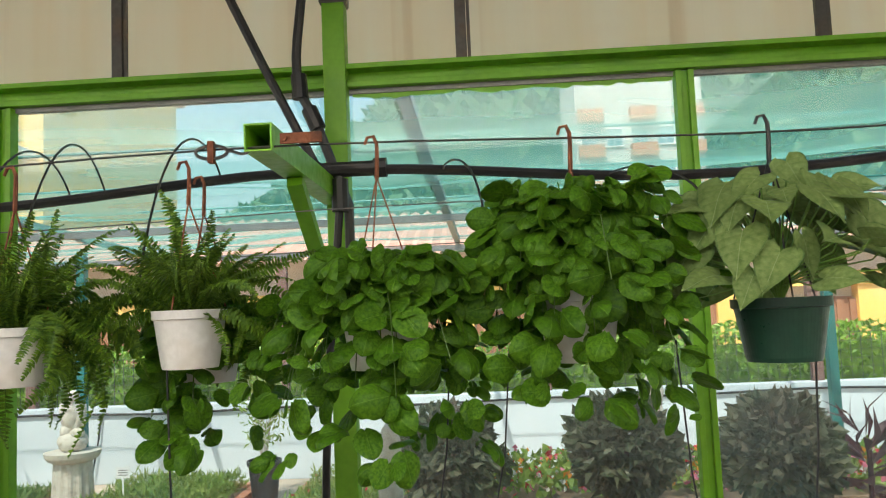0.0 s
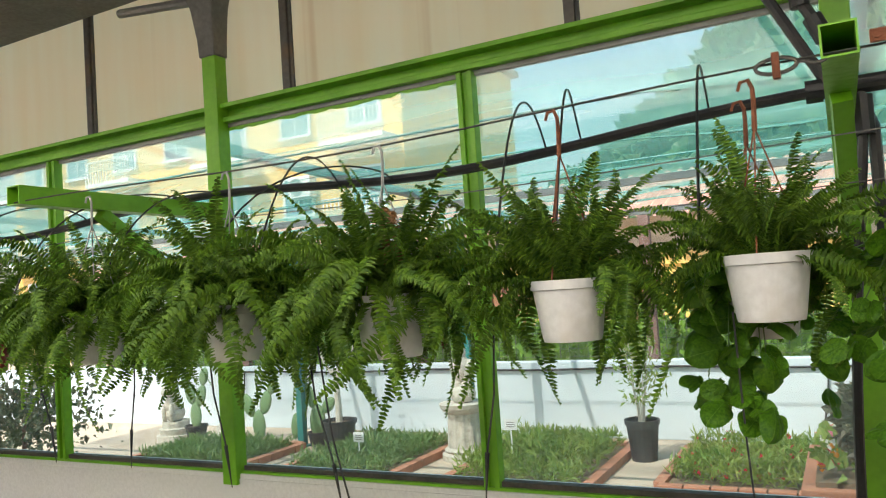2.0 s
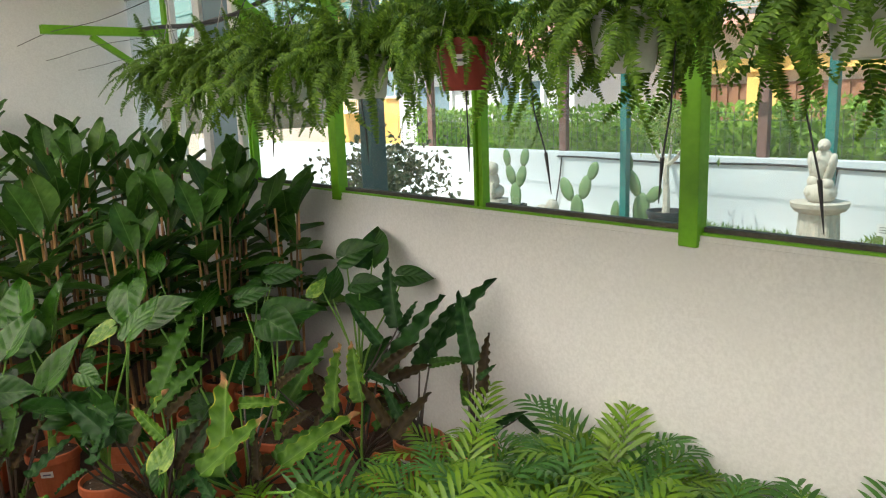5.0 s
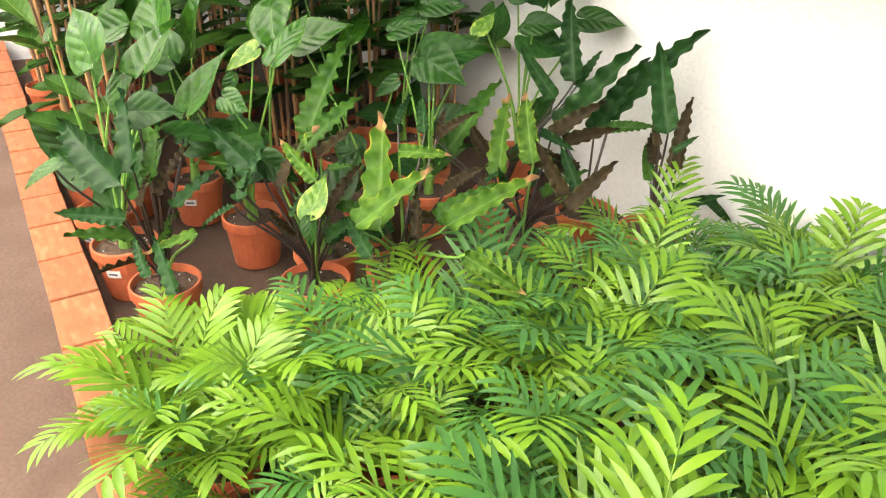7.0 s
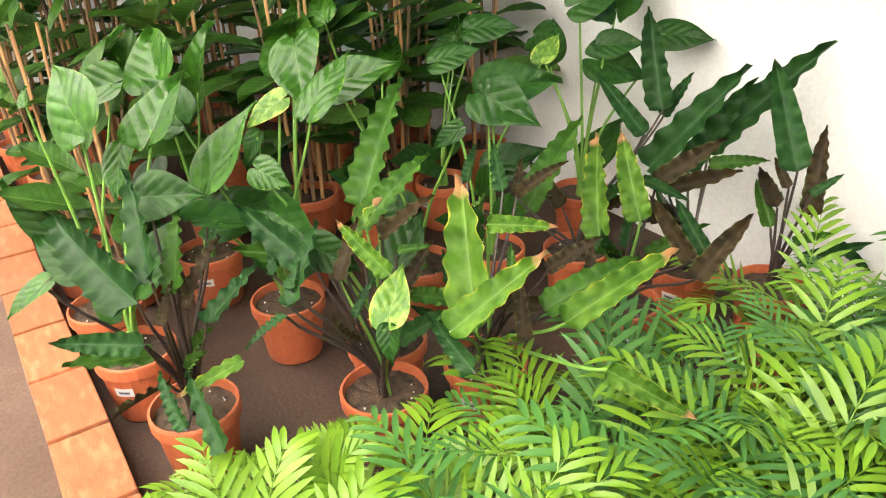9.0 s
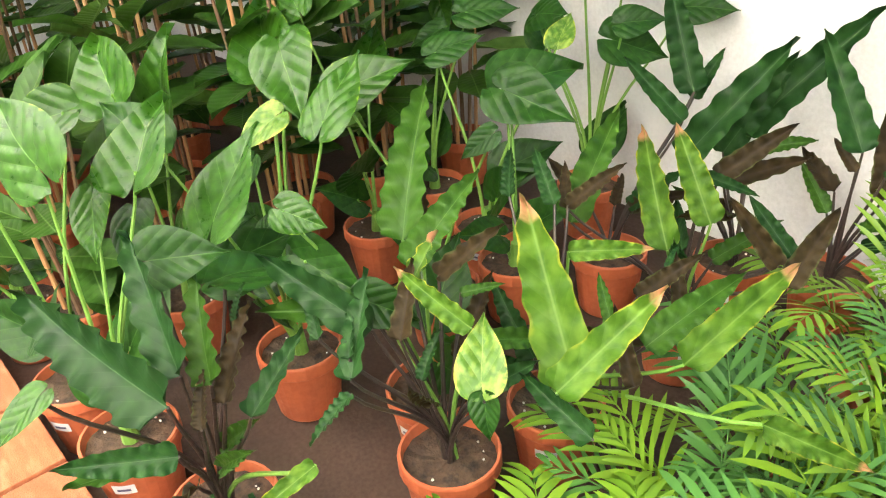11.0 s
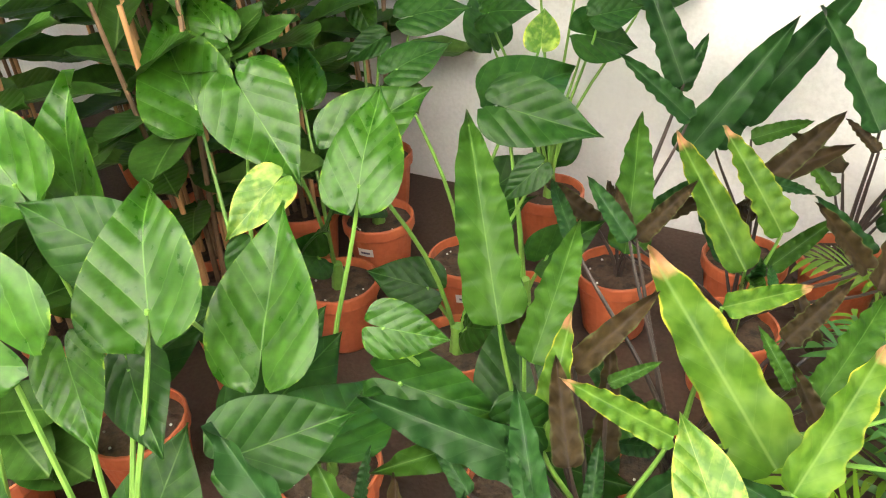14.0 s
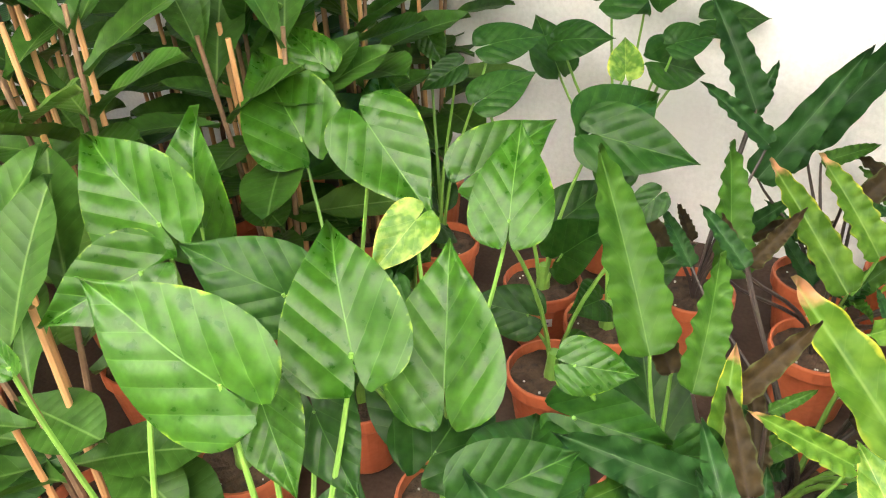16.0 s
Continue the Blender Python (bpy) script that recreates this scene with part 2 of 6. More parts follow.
for i, x in enumerate(POSTS):
    post = thing("window_post", "bright green square steel post with a grey sleeve on top", "post", (x, 2.375, 0.905), "window posts", "structure")
    part("shaft", box(-0.034, 0.034, -0.03, 0.03, 0.0, 1.64, 0.004), GREEN_PAINT, post)
    bm, rings = bmesh.new(), []
    for z, w, front in ((1.615, 0.040, -0.037), (1.68, 0.043, -0.040), (1.80, 0.056, -0.055), (1.875, 0.078, -0.075), (1.95, 0.084, -0.085)):
        rings.append([bm.verts.new(c) for c in ((-w, front, z), (w, front, z), (w, 0.034, z), (-w, 0.034, z))])
    for r0, r1 in zip(rings, rings[1:]):
        for k in range(4):
            bm.faces.new((r0[k], r0[(k + 1) % 4], r1[(k + 1) % 4], r1[k]))
    bm.faces.new(rings[0][::-1]), bm.faces.new(rings[-1])
    bmesh.ops.bevel(bm, geom=list(bm.edges), offset=0.003, segments=2, affect="EDGES")
    part("sleeve", bm, DULL_STEEL, post, "grey galvanised flared steel sleeve")
    for s in (-0.03, 0.028):
        bolt = lathe([(0, 0.0), (0.009, 0.0), (0.009, 0.007), (0, 0.009)], 6)
        bmesh.ops.rotate(bolt, verts=bolt.verts, matrix=Matrix.Rotation(radians(90), 3, "X"))
        bmesh.ops.translate(bolt, verts=bolt.verts, vec=(s * 1.4, -0.072, 1.875))
        part("bolt", bolt, WIRE_GREY, post)
    part("strut", tube([(-0.03, -0.03, 1.84), (-0.45, -0.05, 1.88)], 0.018, sides=10), GREY_STEEL, post, "grey steel tube")
for x in MULLIONS:
    m = thing("window_mullion", "green painted steel mullion with a grooved face", "mullion", (x, 2.395, 0.95), "window mullions", "structure")
    bm = box(-0.027, -0.010, -0.022, 0.02, 0, 1.31, 0.002)
    add_box(bm, 0.010, 0.027, -0.022, 0.02, 0, 1.31, 0.002)
    add_box(bm, -0.011, 0.011, -0.008, 0.018, 0, 1.31)
    part("mullion_profile", bm, GREEN_PAINT, m)
edges = sorted(POSTS + MULLIONS) + [X1]
left = X0
for i, x in enumerate(edges):
    g = structure(f"window_{i + 1}", box(left + 0.02, x - 0.02, GLASS_Y, GLASS_Y + 0.005, 0.96, 2.262), GLASS, "dusty clear window pane looking out on the garden", "window")
    g.visible_shadow = False
    left = x

# cream upper panels and dark bars
BARS = [0.068 + 1.085 * k for k in range(-7, 4)]
prev = X0
for x in BARS + [X1]:
    structure("upper_panel", box(prev + 0.002, x - 0.002, 2.424, 2.432, 2.334, 3.0), CREAM, "cream translucent weather-stained wall panel", "panel")
    prev = x
for x in BARS:
    bm = box(x - 0.024, x + 0.010, 2.404, 2.423, 2.336, 2.92, 0.003)
    add_box(bm, x + 0.012, x + 0.022, 2.412, 2.423, 2.336, 2.92)
    structure("panel_bar", bm, DARK_BAR, "dark grey metal bar between cream panels", "bar")

# ceiling: cloth, gutter and trusses
structure("ceiling", box(X0, X1, 0.15, 2.43, 3.0, 3.02), SHADE_CLOTH, "grey woven shade cloth ceiling", "ceiling")
# Unseen roof pieces added over the walkway; the translucent one stops direct sun.
structure("roof_sun_blocker", box(X0, X1, -3.3, 0.15, 3.32, 3.33), CREAM, "unseen cream translucent sheet added to keep direct sun out", "roof")
structure("roof_south", box(X0, X1, -4.0, -3.3, 3.3, 3.35), SHADE_CLOTH, "grey roof sheet", "ceiling")
bm = box(X0, X1, 1.95, 2.402, 2.86, 2.90, 0.005)
add_box(bm, X0, X1, 1.92, 1.95, 2.84, 2.98, 0.003)
structure("gutter", bm, ROOF_STEEL, "dark grey galvanised steel gutter beam", "gutter")
for x in POSTS:
    bm = box(x - 0.03, x + 0.03, 0.15, 1.95, 2.88, 2.98, 0.004)
    structure("roof_beam", bm, ROOF_STEEL, "dark grey steel roof beam", "beam")
    structure("roof_brace", tube([(x - 0.05, 1.93, 2.93), (x - 1.0, 0.3, 2.95)], 0.035, sides=8), ROOF_STEEL, "dark grey steel roof brace", "beam")

# green paint smeared over the upper edge of two panes
for x0, x1, k in ((-0.28, 0.69, 1), (-2.40, -1.41, 2)):
    bm = bmesh.new()
    rows = []
    for x in np.linspace(x0, x1, 60):
        low = 2.236 + 0.012 * noise.noise(Vector((x * 9, k, 0))) + 0.008 * noise.noise(Vector((x * 31, k, 5)))
        rows.append((bm.verts.new((x, 2.4035, low)), bm.verts.new((x, 2.4035, 2.259))))
    for a, b in zip(rows, rows[1:]):
        bm.faces.new((a[0], b[0], b[1], a[1]))
    structure("paint_smear", bm, GREEN_PAINT, "uneven green paint smear along the top of the glass", "paint")

# ---- the garden outside ----
GROUND = -0.5
SOIL_PATH = surface("sandy_path", (0.45, 0.36, 0.27), (0.56, 0.46, 0.36), 0.95, 1.5, 60, 0.4, stain=(0.36, 0.27, 0.2), stain_scale=2)
EARTH = surface("bed_earth", (0.16, 0.11, 0.075), (0.24, 0.17, 0.11), 0.95, 5, 80, 0.5)
TEAL_STEEL = surface("teal_steel", (0.02, 0.17, 0.16), (0.03, 0.23, 0.21), 0.5, 4, 60, 0.15)
DARK_TEAL = surface("dark_teal_steel", (0.03, 0.07, 0.085), (0.045, 0.10, 0.11), 0.5, 4, 60, 0.15)
RED_STEEL = surface("rusty_post", (0.16, 0.085, 0.07), (0.24, 0.13, 0.11), 0.75, 8, 80, 0.3)
STONE = surface("pale_stone", (0.55, 0.50, 0.42), (0.66, 0.61, 0.53), 0.9, 14, 120, 0.5, stain=(0.36, 0.32, 0.26), stain_scale=18)
EDGE_BRICK = surface("edging_brick", (0.42, 0.17, 0.10), (0.52, 0.24, 0.15), 0.9, 8, 100, 0.4, own=0.4)
DULL_RENDER = surface("dull_render", (0.52, 0.50, 0.47), (0.60, 0.58, 0.55), 0.9, 0.7, 20, 0.1)
ORANGE_RENDER = surface("orange_render", (0.52, 0.20, 0.10), (0.60, 0.26, 0.14), 0.9, 0.7, 20, 0.1)
YELLOW_WALL = surface("yellow_render", (0.78, 0.47, 0.11), (0.84, 0.55, 0.17), 0.9, 0.7, 20, 0.2, stain=(0.6, 0.44, 0.2), stain_scale=0.5)
BEIGE_WALL = surface("beige_render", (0.70, 0.58, 0.46), (0.78, 0.66, 0.54), 0.9, 0.7, 20, 0.2)
WHITE_FAR = surface("white_render", (0.78, 0.78, 0.77), (0.84, 0.84, 0.83), 0.85, 0.7, 20, 0.1)
BROWN_GATE = surface("brown_gate", (0.23, 0.10, 0.05), (0.31, 0.15, 0.08), 0.7, 2, 30, 0.2, stretch=(6, 1, 1))
ROOF_TILE = surface("roof_tile", (0.52, 0.27, 0.20), (0.62, 0.36, 0.28), 0.9, 3, 30, 0.3, own=0.3)
BLUE_GLASS = surface("far_window", (0.16, 0.25, 0.30), (0.24, 0.34, 0.40), 0.15, 0.6, 4, 0)
BLACK_POT = surface("black_pot", (0.02, 0.02, 0.022), (0.045, 0.045, 0.05), 0.5, 6, 80, 0.15)


def foliage(name, c1, c2, c3=None, gloss=0.5, through=0.3):
    """Leaf surface: colour varies leaf by leaf, and light shines through."""
    m, t, b = nodes_of(name)
    g, info = t.nodes.new("ShaderNodeNewGeometry"), t.nodes.new("ShaderNodeObjectInfo")
    col = mixed(t, g.outputs["Random Per Island"], c1, c2)
    col = mixed(t, ramp(t, noise_of(t, 2.4, 4), 0.35, 0.7, 0, 0.7), col, c3 or c2)
    col = mixed(t, ramp(t, info.outputs["Random"], 0, 1, 0, 0.35), col, [c * 0.6 for c in c1])
    t.links.new(col, b.inputs["Base Color"])
    b.inputs["Roughness"].default_value = gloss
    thin = t.nodes.new("ShaderNodeBsdfTranslucent")
    t.links.new(col, thin.inputs[0])
    both = add(t, "ShaderNodeMixShader", Fac=through)
    t.links.new(b.outputs[0], both.inputs[1]), t.links.new(thin.outputs[0], both.inputs[2])
    t.links.new(both.outputs[0], t.nodes["Material Output"].inputs[0])
    return m


HEDGE_LEAF = foliage("hedge_leaf", (0.16, 0.32, 0.025), (0.30, 0.50, 0.05), (0.20, 0.40, 0.035))
BUSH_LEAF = foliage("bush_leaf", (0.06, 0.10, 0.04), (0.17, 0.19, 0.11), (0.16, 0.11, 0.10))
MEADOW_LEAF = foliage("meadow_leaf", (0.15, 0.29, 0.045), (0.30, 0.42, 0.08), (0.36, 0.38, 0.10))
SEDUM_LEAF = foliage("succulent_leaf", (0.12, 0.22, 0.06), (0.20, 0.30, 0.09))
CACTUS = foliage("cactus_skin", (0.12, 0.22, 0.09), (0.17, 0.28, 0.12), through=0.0)
PURPLE_LEAF = foliage("purple_leaf", (0.06, 0.02, 0.03), (0.10, 0.035, 0.045))
TREE_LEAF = foliage("far_tree_leaf", (0.05, 0.12, 0.03), (0.09, 0.18, 0.05))
PETALS = [foliage(n, c, [min(1, v * 1.25) for v in c], through=0.4) for n, c in (("red_petal", (0.55, 0.03, 0.05)), ("pink_petal", (0.7, 0.2, 0.3)), ("white_petal", (0.75, 0.73, 0.7)), ("orange_petal", (0.75, 0.28, 0.04)))]

rng = np.random.default_rng(7)


def scatter(name, centres, normals, length, width, droop=0.2, spread=0.9):
    """One mesh of many small folded leaves standing on the given places."""
    n = len(centres)
    d = normals + rng.normal(0, spread, (n, 3))
    d /= np.linalg.norm(d, axis=1)[:, None]
    s = np.cross(d, rng.normal(0, 1, (n, 3)))
    s /= np.linalg.norm(s, axis=1)[:, None]
    u = np.cross(s, d)
    k = rng.uniform(0.65, 1.3, n)[:, None]
    a, tip = centres, centres + d * length * k + u * length * droop * k
    mid = centres + d * length * 0.5 * k
    l, r = mid + s * width * k - u * width * 0.3, mid - s * width * k - u * width * 0.3
    verts = np.stack([a, l, tip, r], 1).reshape(-1, 3)
    faces = [(4 * i, 4 * i + 1, 4 * i + 2, 4 * i + 3) for i in range(n)]
    me = bpy.data.meshes.new(name)
    me.from_pydata(verts.tolist(), [], faces)
    return me


def leafy(name, me, material, parent=None, label=""):
    me.materials.append(material)
    return part(name, me, None, parent, label)


structure("ground", box(-60, 60, 2.52, 400, GROUND - 0.1, GROUND), SOIL_PATH, "pale sandy garden ground", "ground")
bm = box(-24, 16, 10.0, 10.22, GROUND, 0.5, 0.01)
structure("garden_wall", bm, GARDEN_WHITE_SHADED, "low white painted garden wall, bluish net shade put into its colour", "wall")
structure("wall_hose", tube([(x, 9.975, 0.41 + 0.015 * math.sin(x * 1.9)) for x in np.arange(-9.5, 12, 0.4)], 0.016), BLACK_RUBBER, "black hose fixed along the garden wall", "hose")
for x in (-9.4, -8.1, -5.0, -0.6, 3.4):
    structure("hose_drop", tube([(x, 9.97, 0.41), (x - 0.03, 9.96, 0.1), (x - 0.12, 9.95, -0.4)], 0.012), BLACK_RUBBER, "black hose hanging down the garden wall", "hose")

# hedge behind a wire fence
n = 16000
c = np.stack([rng.uniform(-14, 12, n), rng.uniform(10.3, 11.1, n), 0.3 + 0.92 * rng.beta(1.6, 1.0, n)], 1)
c[:, 2] += 0.05 * np.sin(c[:, 0] * 2.1) + 0.03 * np.sin(c[:, 0] * 5.3)
hedge = thing("hedge", "clipped bright green hedge behind a wire fence", "hedge", (0, 10.8, 0.3), kind="stuff")
hedge.location = (0, 0, 0)
leafy("hedge_leaves", scatter("hedge_leaves", c, np.array([[0, -0.4, 0.5]] * n), 0.10, 0.032), HEDGE_LEAF, hedge)
part("hedge_core", box(-14, 12, 10.62, 11.05, GROUND, 0.95), HEDGE_LEAF, hedge)
fence = thing("wire_fence", "thin grey wire mesh fence on the garden wall", "fence", (0, 10.12, 0.5))
bm = bmesh.new()
for x in np.arange(-14, 12, 0.13):
    add_box(bm, x, x + 0.006, -0.003, 0.003, 0, 0.62)
for z in np.arange(0.05, 0.62, 0.11):
    add_box(bm, -14, 12, -0.002, 0.002, z, z + 0.005)
part("mesh", bm, WIRE_GREY, fence)
for x in (-12.95, -9.5, -6.05, -2.6, 0.85, 4.3):
    p = part("fence_post", box(-0.07, 0.07, -0.05, 0.05, -0.02, 1.9, 0.008), RED_STEEL, fence)
    p.location = (x, 0.04, 0.0)

# teal shade net roof on poles
NET, t, b = nodes_of("teal_net")
clear = add(t, "ShaderNodeBsdfTransparent")
weave = noise_of(t, 1.1, 5, (0.25, 1.6, 1))
col = mixed(t, ramp(t, weave, 0.35, 0.7), (0.07, 0.31, 0.27), (0.20, 0.45, 0.39))
t.links.new(col, b.inputs["Base Color"])
b.inputs["Roughness"].default_value = 0.9
thin = t.nodes.new("ShaderNodeBsdfTranslucent")
t.links.new(col, thin.inputs[0])
m1, m2 = add(t, "ShaderNodeMixShader", Fac=0.6), t.nodes.new("ShaderNodeMixShader")
t.links.new(b.outputs[0], m1.inputs[1]), t.links.new(thin.outputs[0], m1.inputs[2])
t.links.new(ramp(t, weave, 0.3, 0.75, 0.34, 0.72), m2.inputs[0])
t.links.new(clear.outputs[0], m2.inputs[1]), t.links.new(m1.outputs[0], m2.inputs[2])
t.links.new(m2.outputs[0], t.nodes["Material Output"].inputs[0])
net = thing("shade_net", "translucent teal shade netting stretched over the garden", "net", (0, 0, 2.5))
bm = bmesh.new()
xs, ys = np.arange(-12, 10.01, 0.5), np.arange(3.0, 9.6, 0.1)
grid = [[bm.verts.new((x, y, 0.09 * abs(math.sin((y - 3) * math.pi / 1.1)) * -1 + 0.05 * math.sin(x * 0.9 + y) + 0.02 * math.sin(x * 2.7))) for x in xs] for y in ys]
for r0, r1 in zip(grid, grid[1:]):
    for i in range(len(xs) - 1):
        bm.faces.new((r0[i], r0[i + 1], r1[i + 1], r1[i]))
part("netting", bm, NET, net, smooth=True)
for y in np.arange(3.0, 9.7, 1.1):
    part("support_wire", tube([(-12, y, 0.01), (10, y, 0.01)], 0.008, sides=5), TEAL_STEEL, net)
frame_steel = thing("net_frame", "grey steel frame carrying the shade netting", "frame", (0, 0, 2.45))
for x0, x1 in ((-3.68, -4.1), (-0.23, -0.2), (3.4, 3.5), (-7.4, -7.8)):
    part("rafter", tube([(x0, 2.7, 0.13), (x1, 9.5, -0.02)], 0.045, sides=4), GREY_STEEL, frame_steel)
part("cross_beam", tube([(-12, 6.4, -0.1), (10, 6.4, -0.1)], 0.04, sides=4), GREY_STEEL, frame_steel)
part("cross_beam", tube([(-12, 9.4, -0.1), (10, 9.4, -0.1)], 0.05, sides=4), GREY_STEEL, frame_steel)
pole = thing("teal_pole", "slim teal painted steel pole in the garden", "pole", (-4.62, 8.8, GROUND), "teal poles")
part("shaft", box(-0.05, 0.05, -0.05, 0.05, 0, 2.95, 0.006), TEAL_STEEL, pole)
part("foot", box(-0.09, 0.09, -0.09, 0.09, 0, 0.03, 0.004), TEAL_STEEL, pole)
for x in (-7.3, 3.9):
    copy_thing(pole, pose(x, 8.8, GROUND))
post = thing("steel_post", "thick dark blue-green steel post just outside the window", "post", (-4.83, 2.85, GROUND))
part("shaft", box(-0.055, 0.055, -0.055, 0.055, 0, 3.1, 0.006), DARK_TEAL, post)
part("foot", box(-0.1, 0.1, -0.1, 0.1, 0, 0.03, 0.004), DARK_TEAL, post)

# planting beds edged with brick
def bed(x0, x1, y0, y1, label):
    b_ob = thing("garden_bed", label, "flower bed", ((x0 + x1) / 2, (y0 + y1) / 2, GROUND))
    w, d = (x1 - x0) / 2, (y1 - y0) / 2
    part("soil", box(-w + 0.06, w - 0.06, -d + 0.06, d - 0.06, 0, 0.05), EARTH, b_ob)
    unit = mesh_of("edging", box(-0.115, 0.115, -0.055, 0.055, 0, 0.09, 0.006), EDGE_BRICK)
    for x in np.arange(-w + 0.12, w, 0.245):
        for y in (-d, d):
            part("edging_brick", unit, None, b_ob).location = (x, y, 0)
    for y in np.arange(-d + 0.18, d - 0.1, 0.245):
        for x in (-w, w):
            o = part("edging_brick", unit, None, b_ob)
            o.location, o.rotation_euler = (x, y, 0), (0, 0, radians(90))
    return b_ob, w, d


def low_plants(parent, w, d, n, h, material, name, length, width):
    c = np.stack([rng.uniform(-w + 0.1, w - 0.1, n), rng.uniform(-d + 0.1, d - 0.1, n), np.zeros(n)], 1)
    swell = 0.5 + 0.5 * np.sin(c[:, 0] * 2.3 + 1.1) * np.cos(c[:, 1] * 2.9)
    c[:, 2] = 0.04 + h * rng.uniform(0.1, 1, n) * (0.4 + 0.6 * swell)
    leafy(name, scatter(name, c, np.array([[0, -0.1, 0.9]] * n), length, width), material, parent)


for x0, x1, y0, y1, h, mat, what in ((-6.5, -5.0, 7.3, 9.3, 0.20, SEDUM_LEAF, "green succulent ground cover in a brick-edged bed"), (-4.3, -2.75, 7.3, 9.4, 0.34, MEADOW_LEAF, "leafy green herbs in a brick-edged bed"), (-2.1, 0.1, 7.6, 9.4, 0.30, MEADOW_LEAF, "red flowering plants in a brick-edged bed"), (-9.2, -7.2, 7.4, 8.7, 0.14, SEDUM_LEAF, "low green ground cover in a brick-edged bed")):
    ob, w, d = bed(x0, x1, y0, y1, what)
    low_plants(ob, w, d, 5200, h, mat, "leaves", 0.12, 0.009)
    if "red" in what:
        low_plants(ob, w, d, 110, 0.36, PETALS[0], "red_blooms", 0.05, 0.03)
def planter(x0, x1, y0, y1, top, label):
    """A raised brick planter full of flowers."""
    ob = thing("raised_planter", label, "planter", ((x0 + x1) / 2, (y0 + y1) / 2, GROUND))
    w, d = (x1 - x0) / 2, (y1 - y0) / 2
    part("planter_wall", box(-w, w, -d, d, 0, top, 0.01), EDGE_BRICK, ob)
    part("soil", box(-w + 0.08, w - 0.08, -d + 0.08, d - 0.08, top, top + 0.03), EARTH, ob)
    for mat, name, count, h, size in ((MEADOW_LEAF, "leaves", 2600, 0.16, 0.08), (PETALS[0], "red_blooms", 330, 0.2, 0.05), (PETALS[1], "pink_blooms", 320, 0.2, 0.05), (PETALS[2], "white_blooms", 400, 0.19, 0.05), (PETALS[3], "orange_blooms", 400, 0.19, 0.05)):
        c = np.stack([rng.uniform(-w + 0.1, w - 0.1, count), rng.uniform(-d + 0.1, d - 0.1, count), top + 0.02 + h * rng.uniform(0.3, 1, count)], 1)
        tagged(leafy(name, scatter(name, c, np.array([[0, -0.2, 0.8]] * count), size, size * 0.45), mat, ob), kind="stuff")


planter(-0.7, 4.4, 5.3, 6.6, 0.72, "raised planter full of red, white and orange flowers")


# statues on fluted columns (plain shapes)
def statue_column(x, y, h, label):
    col = thing("stone_column", label, "column", (x, y, GROUND))
    prof = [(0, 0), (0.30, 0), (0.30, 0.07), (0.25, 0.09), (0.27, 0.12), (0.23, 0.15)]
    part("base", lathe(prof + [(0, 0.15)], 32), STONE, col)
    bm = bmesh.new()
    n, rings = 48, []
    for z, r in ((0.15, 0.225), (h - 0.12, 0.205)):
        rings.append([bm.verts.new(((r - 0.012 * (i % 4 < 2)) * math.cos(2 * math.pi * i / n), (r - 0.012 * (i % 4 < 2)) * math.sin(2 * math.pi * i / n), z)) for i in range(n)])
    for i in range(n):
        bm.faces.new((rings[0][i], rings[0][(i + 1) % n], rings[1][(i + 1) % n], rings[1][i]))
    part("fluted_shaft", bm, STONE, col)
    part("capital", lathe([(0.2, h - 0.12), (0.26, h - 0.09), (0.29, h - 0.05), (0.30, h), (0, h)], 32), STONE, col)


def blob(bm, x, y, z, rx, ry, rz, tilt=0.0):
    got = bmesh.ops.create_icosphere(bm, subdivisions=2, radius=1.0)["verts"]
    m = Matrix.Translation((x, y, z)) @ Matrix.Rotation(tilt, 4, "Y") @ Matrix.Diagonal((rx, ry, rz, 1))
    for v in got:
        v.co = m @ (v.co * (1 + 0.10 * noise.noise(v.co * 3.1 + Vector((x, y, z)) * 9)))


statue_column(-4.62, 8.6, 0.68, "pale carved stone column carrying an eagle statue")
bm = bmesh.new()
for args in ((0, 0, 0.12, 0.17, 0.15, 0.13), (-0.06, 0, 0.24, 0.09, 0.09, 0.10), (0.07, -0.03, 0.22, 0.08, 0.08, 0.07), (0.0, 0, 0.42, 0.12, 0.10, 0.19, 0.15), (-0.09, 0, 0.40, 0.05, 0.08, 0.18, -0.2), (0.09, 0, 0.38, 0.05, 0.08, 0.18, 0.25), (0.02, -0.02, 0.63, 0.065, 0.065, 0.075), (0.02, -0.09, 0.62, 0.025, 0.05, 0.025)):
    blob(bm, *args)
tagged(part("eagle_statue", bm, STONE, smooth=True), "weathered pale stone eagle statue on a column", "statue").location = (-4.62, 8.6, GROUND + 0.66)
statue_column(1.9, 8.7, 0.62, "pale stone column among the flower beds")
bm = bmesh.new()
for args in ((0, 0, 0.2, 0.13, 0.12, 0.22), (0, 0, 0.5, 0.12, 0.11, 0.2)):
    blob(bm, *args)
tagged(part("stone_bust", bm, STONE, smooth=True), "weathered stone statue on a column", "statue").location = (1.9, 8.7, GROUND + 0.6)
plinth = thing("stone_plinth", "round tiered pale stone plinth", "plinth", (-9.9, 8.9, GROUND))
part("tiers", lathe([(0, 0), (0.3, 0), (0.3, 0.09), (0.24, 0.1), (0.26, 0.19), (0.21, 0.2), (0.21, 0.3), (0, 0.3)], 28), STONE, plinth)
bm = bmesh.new()
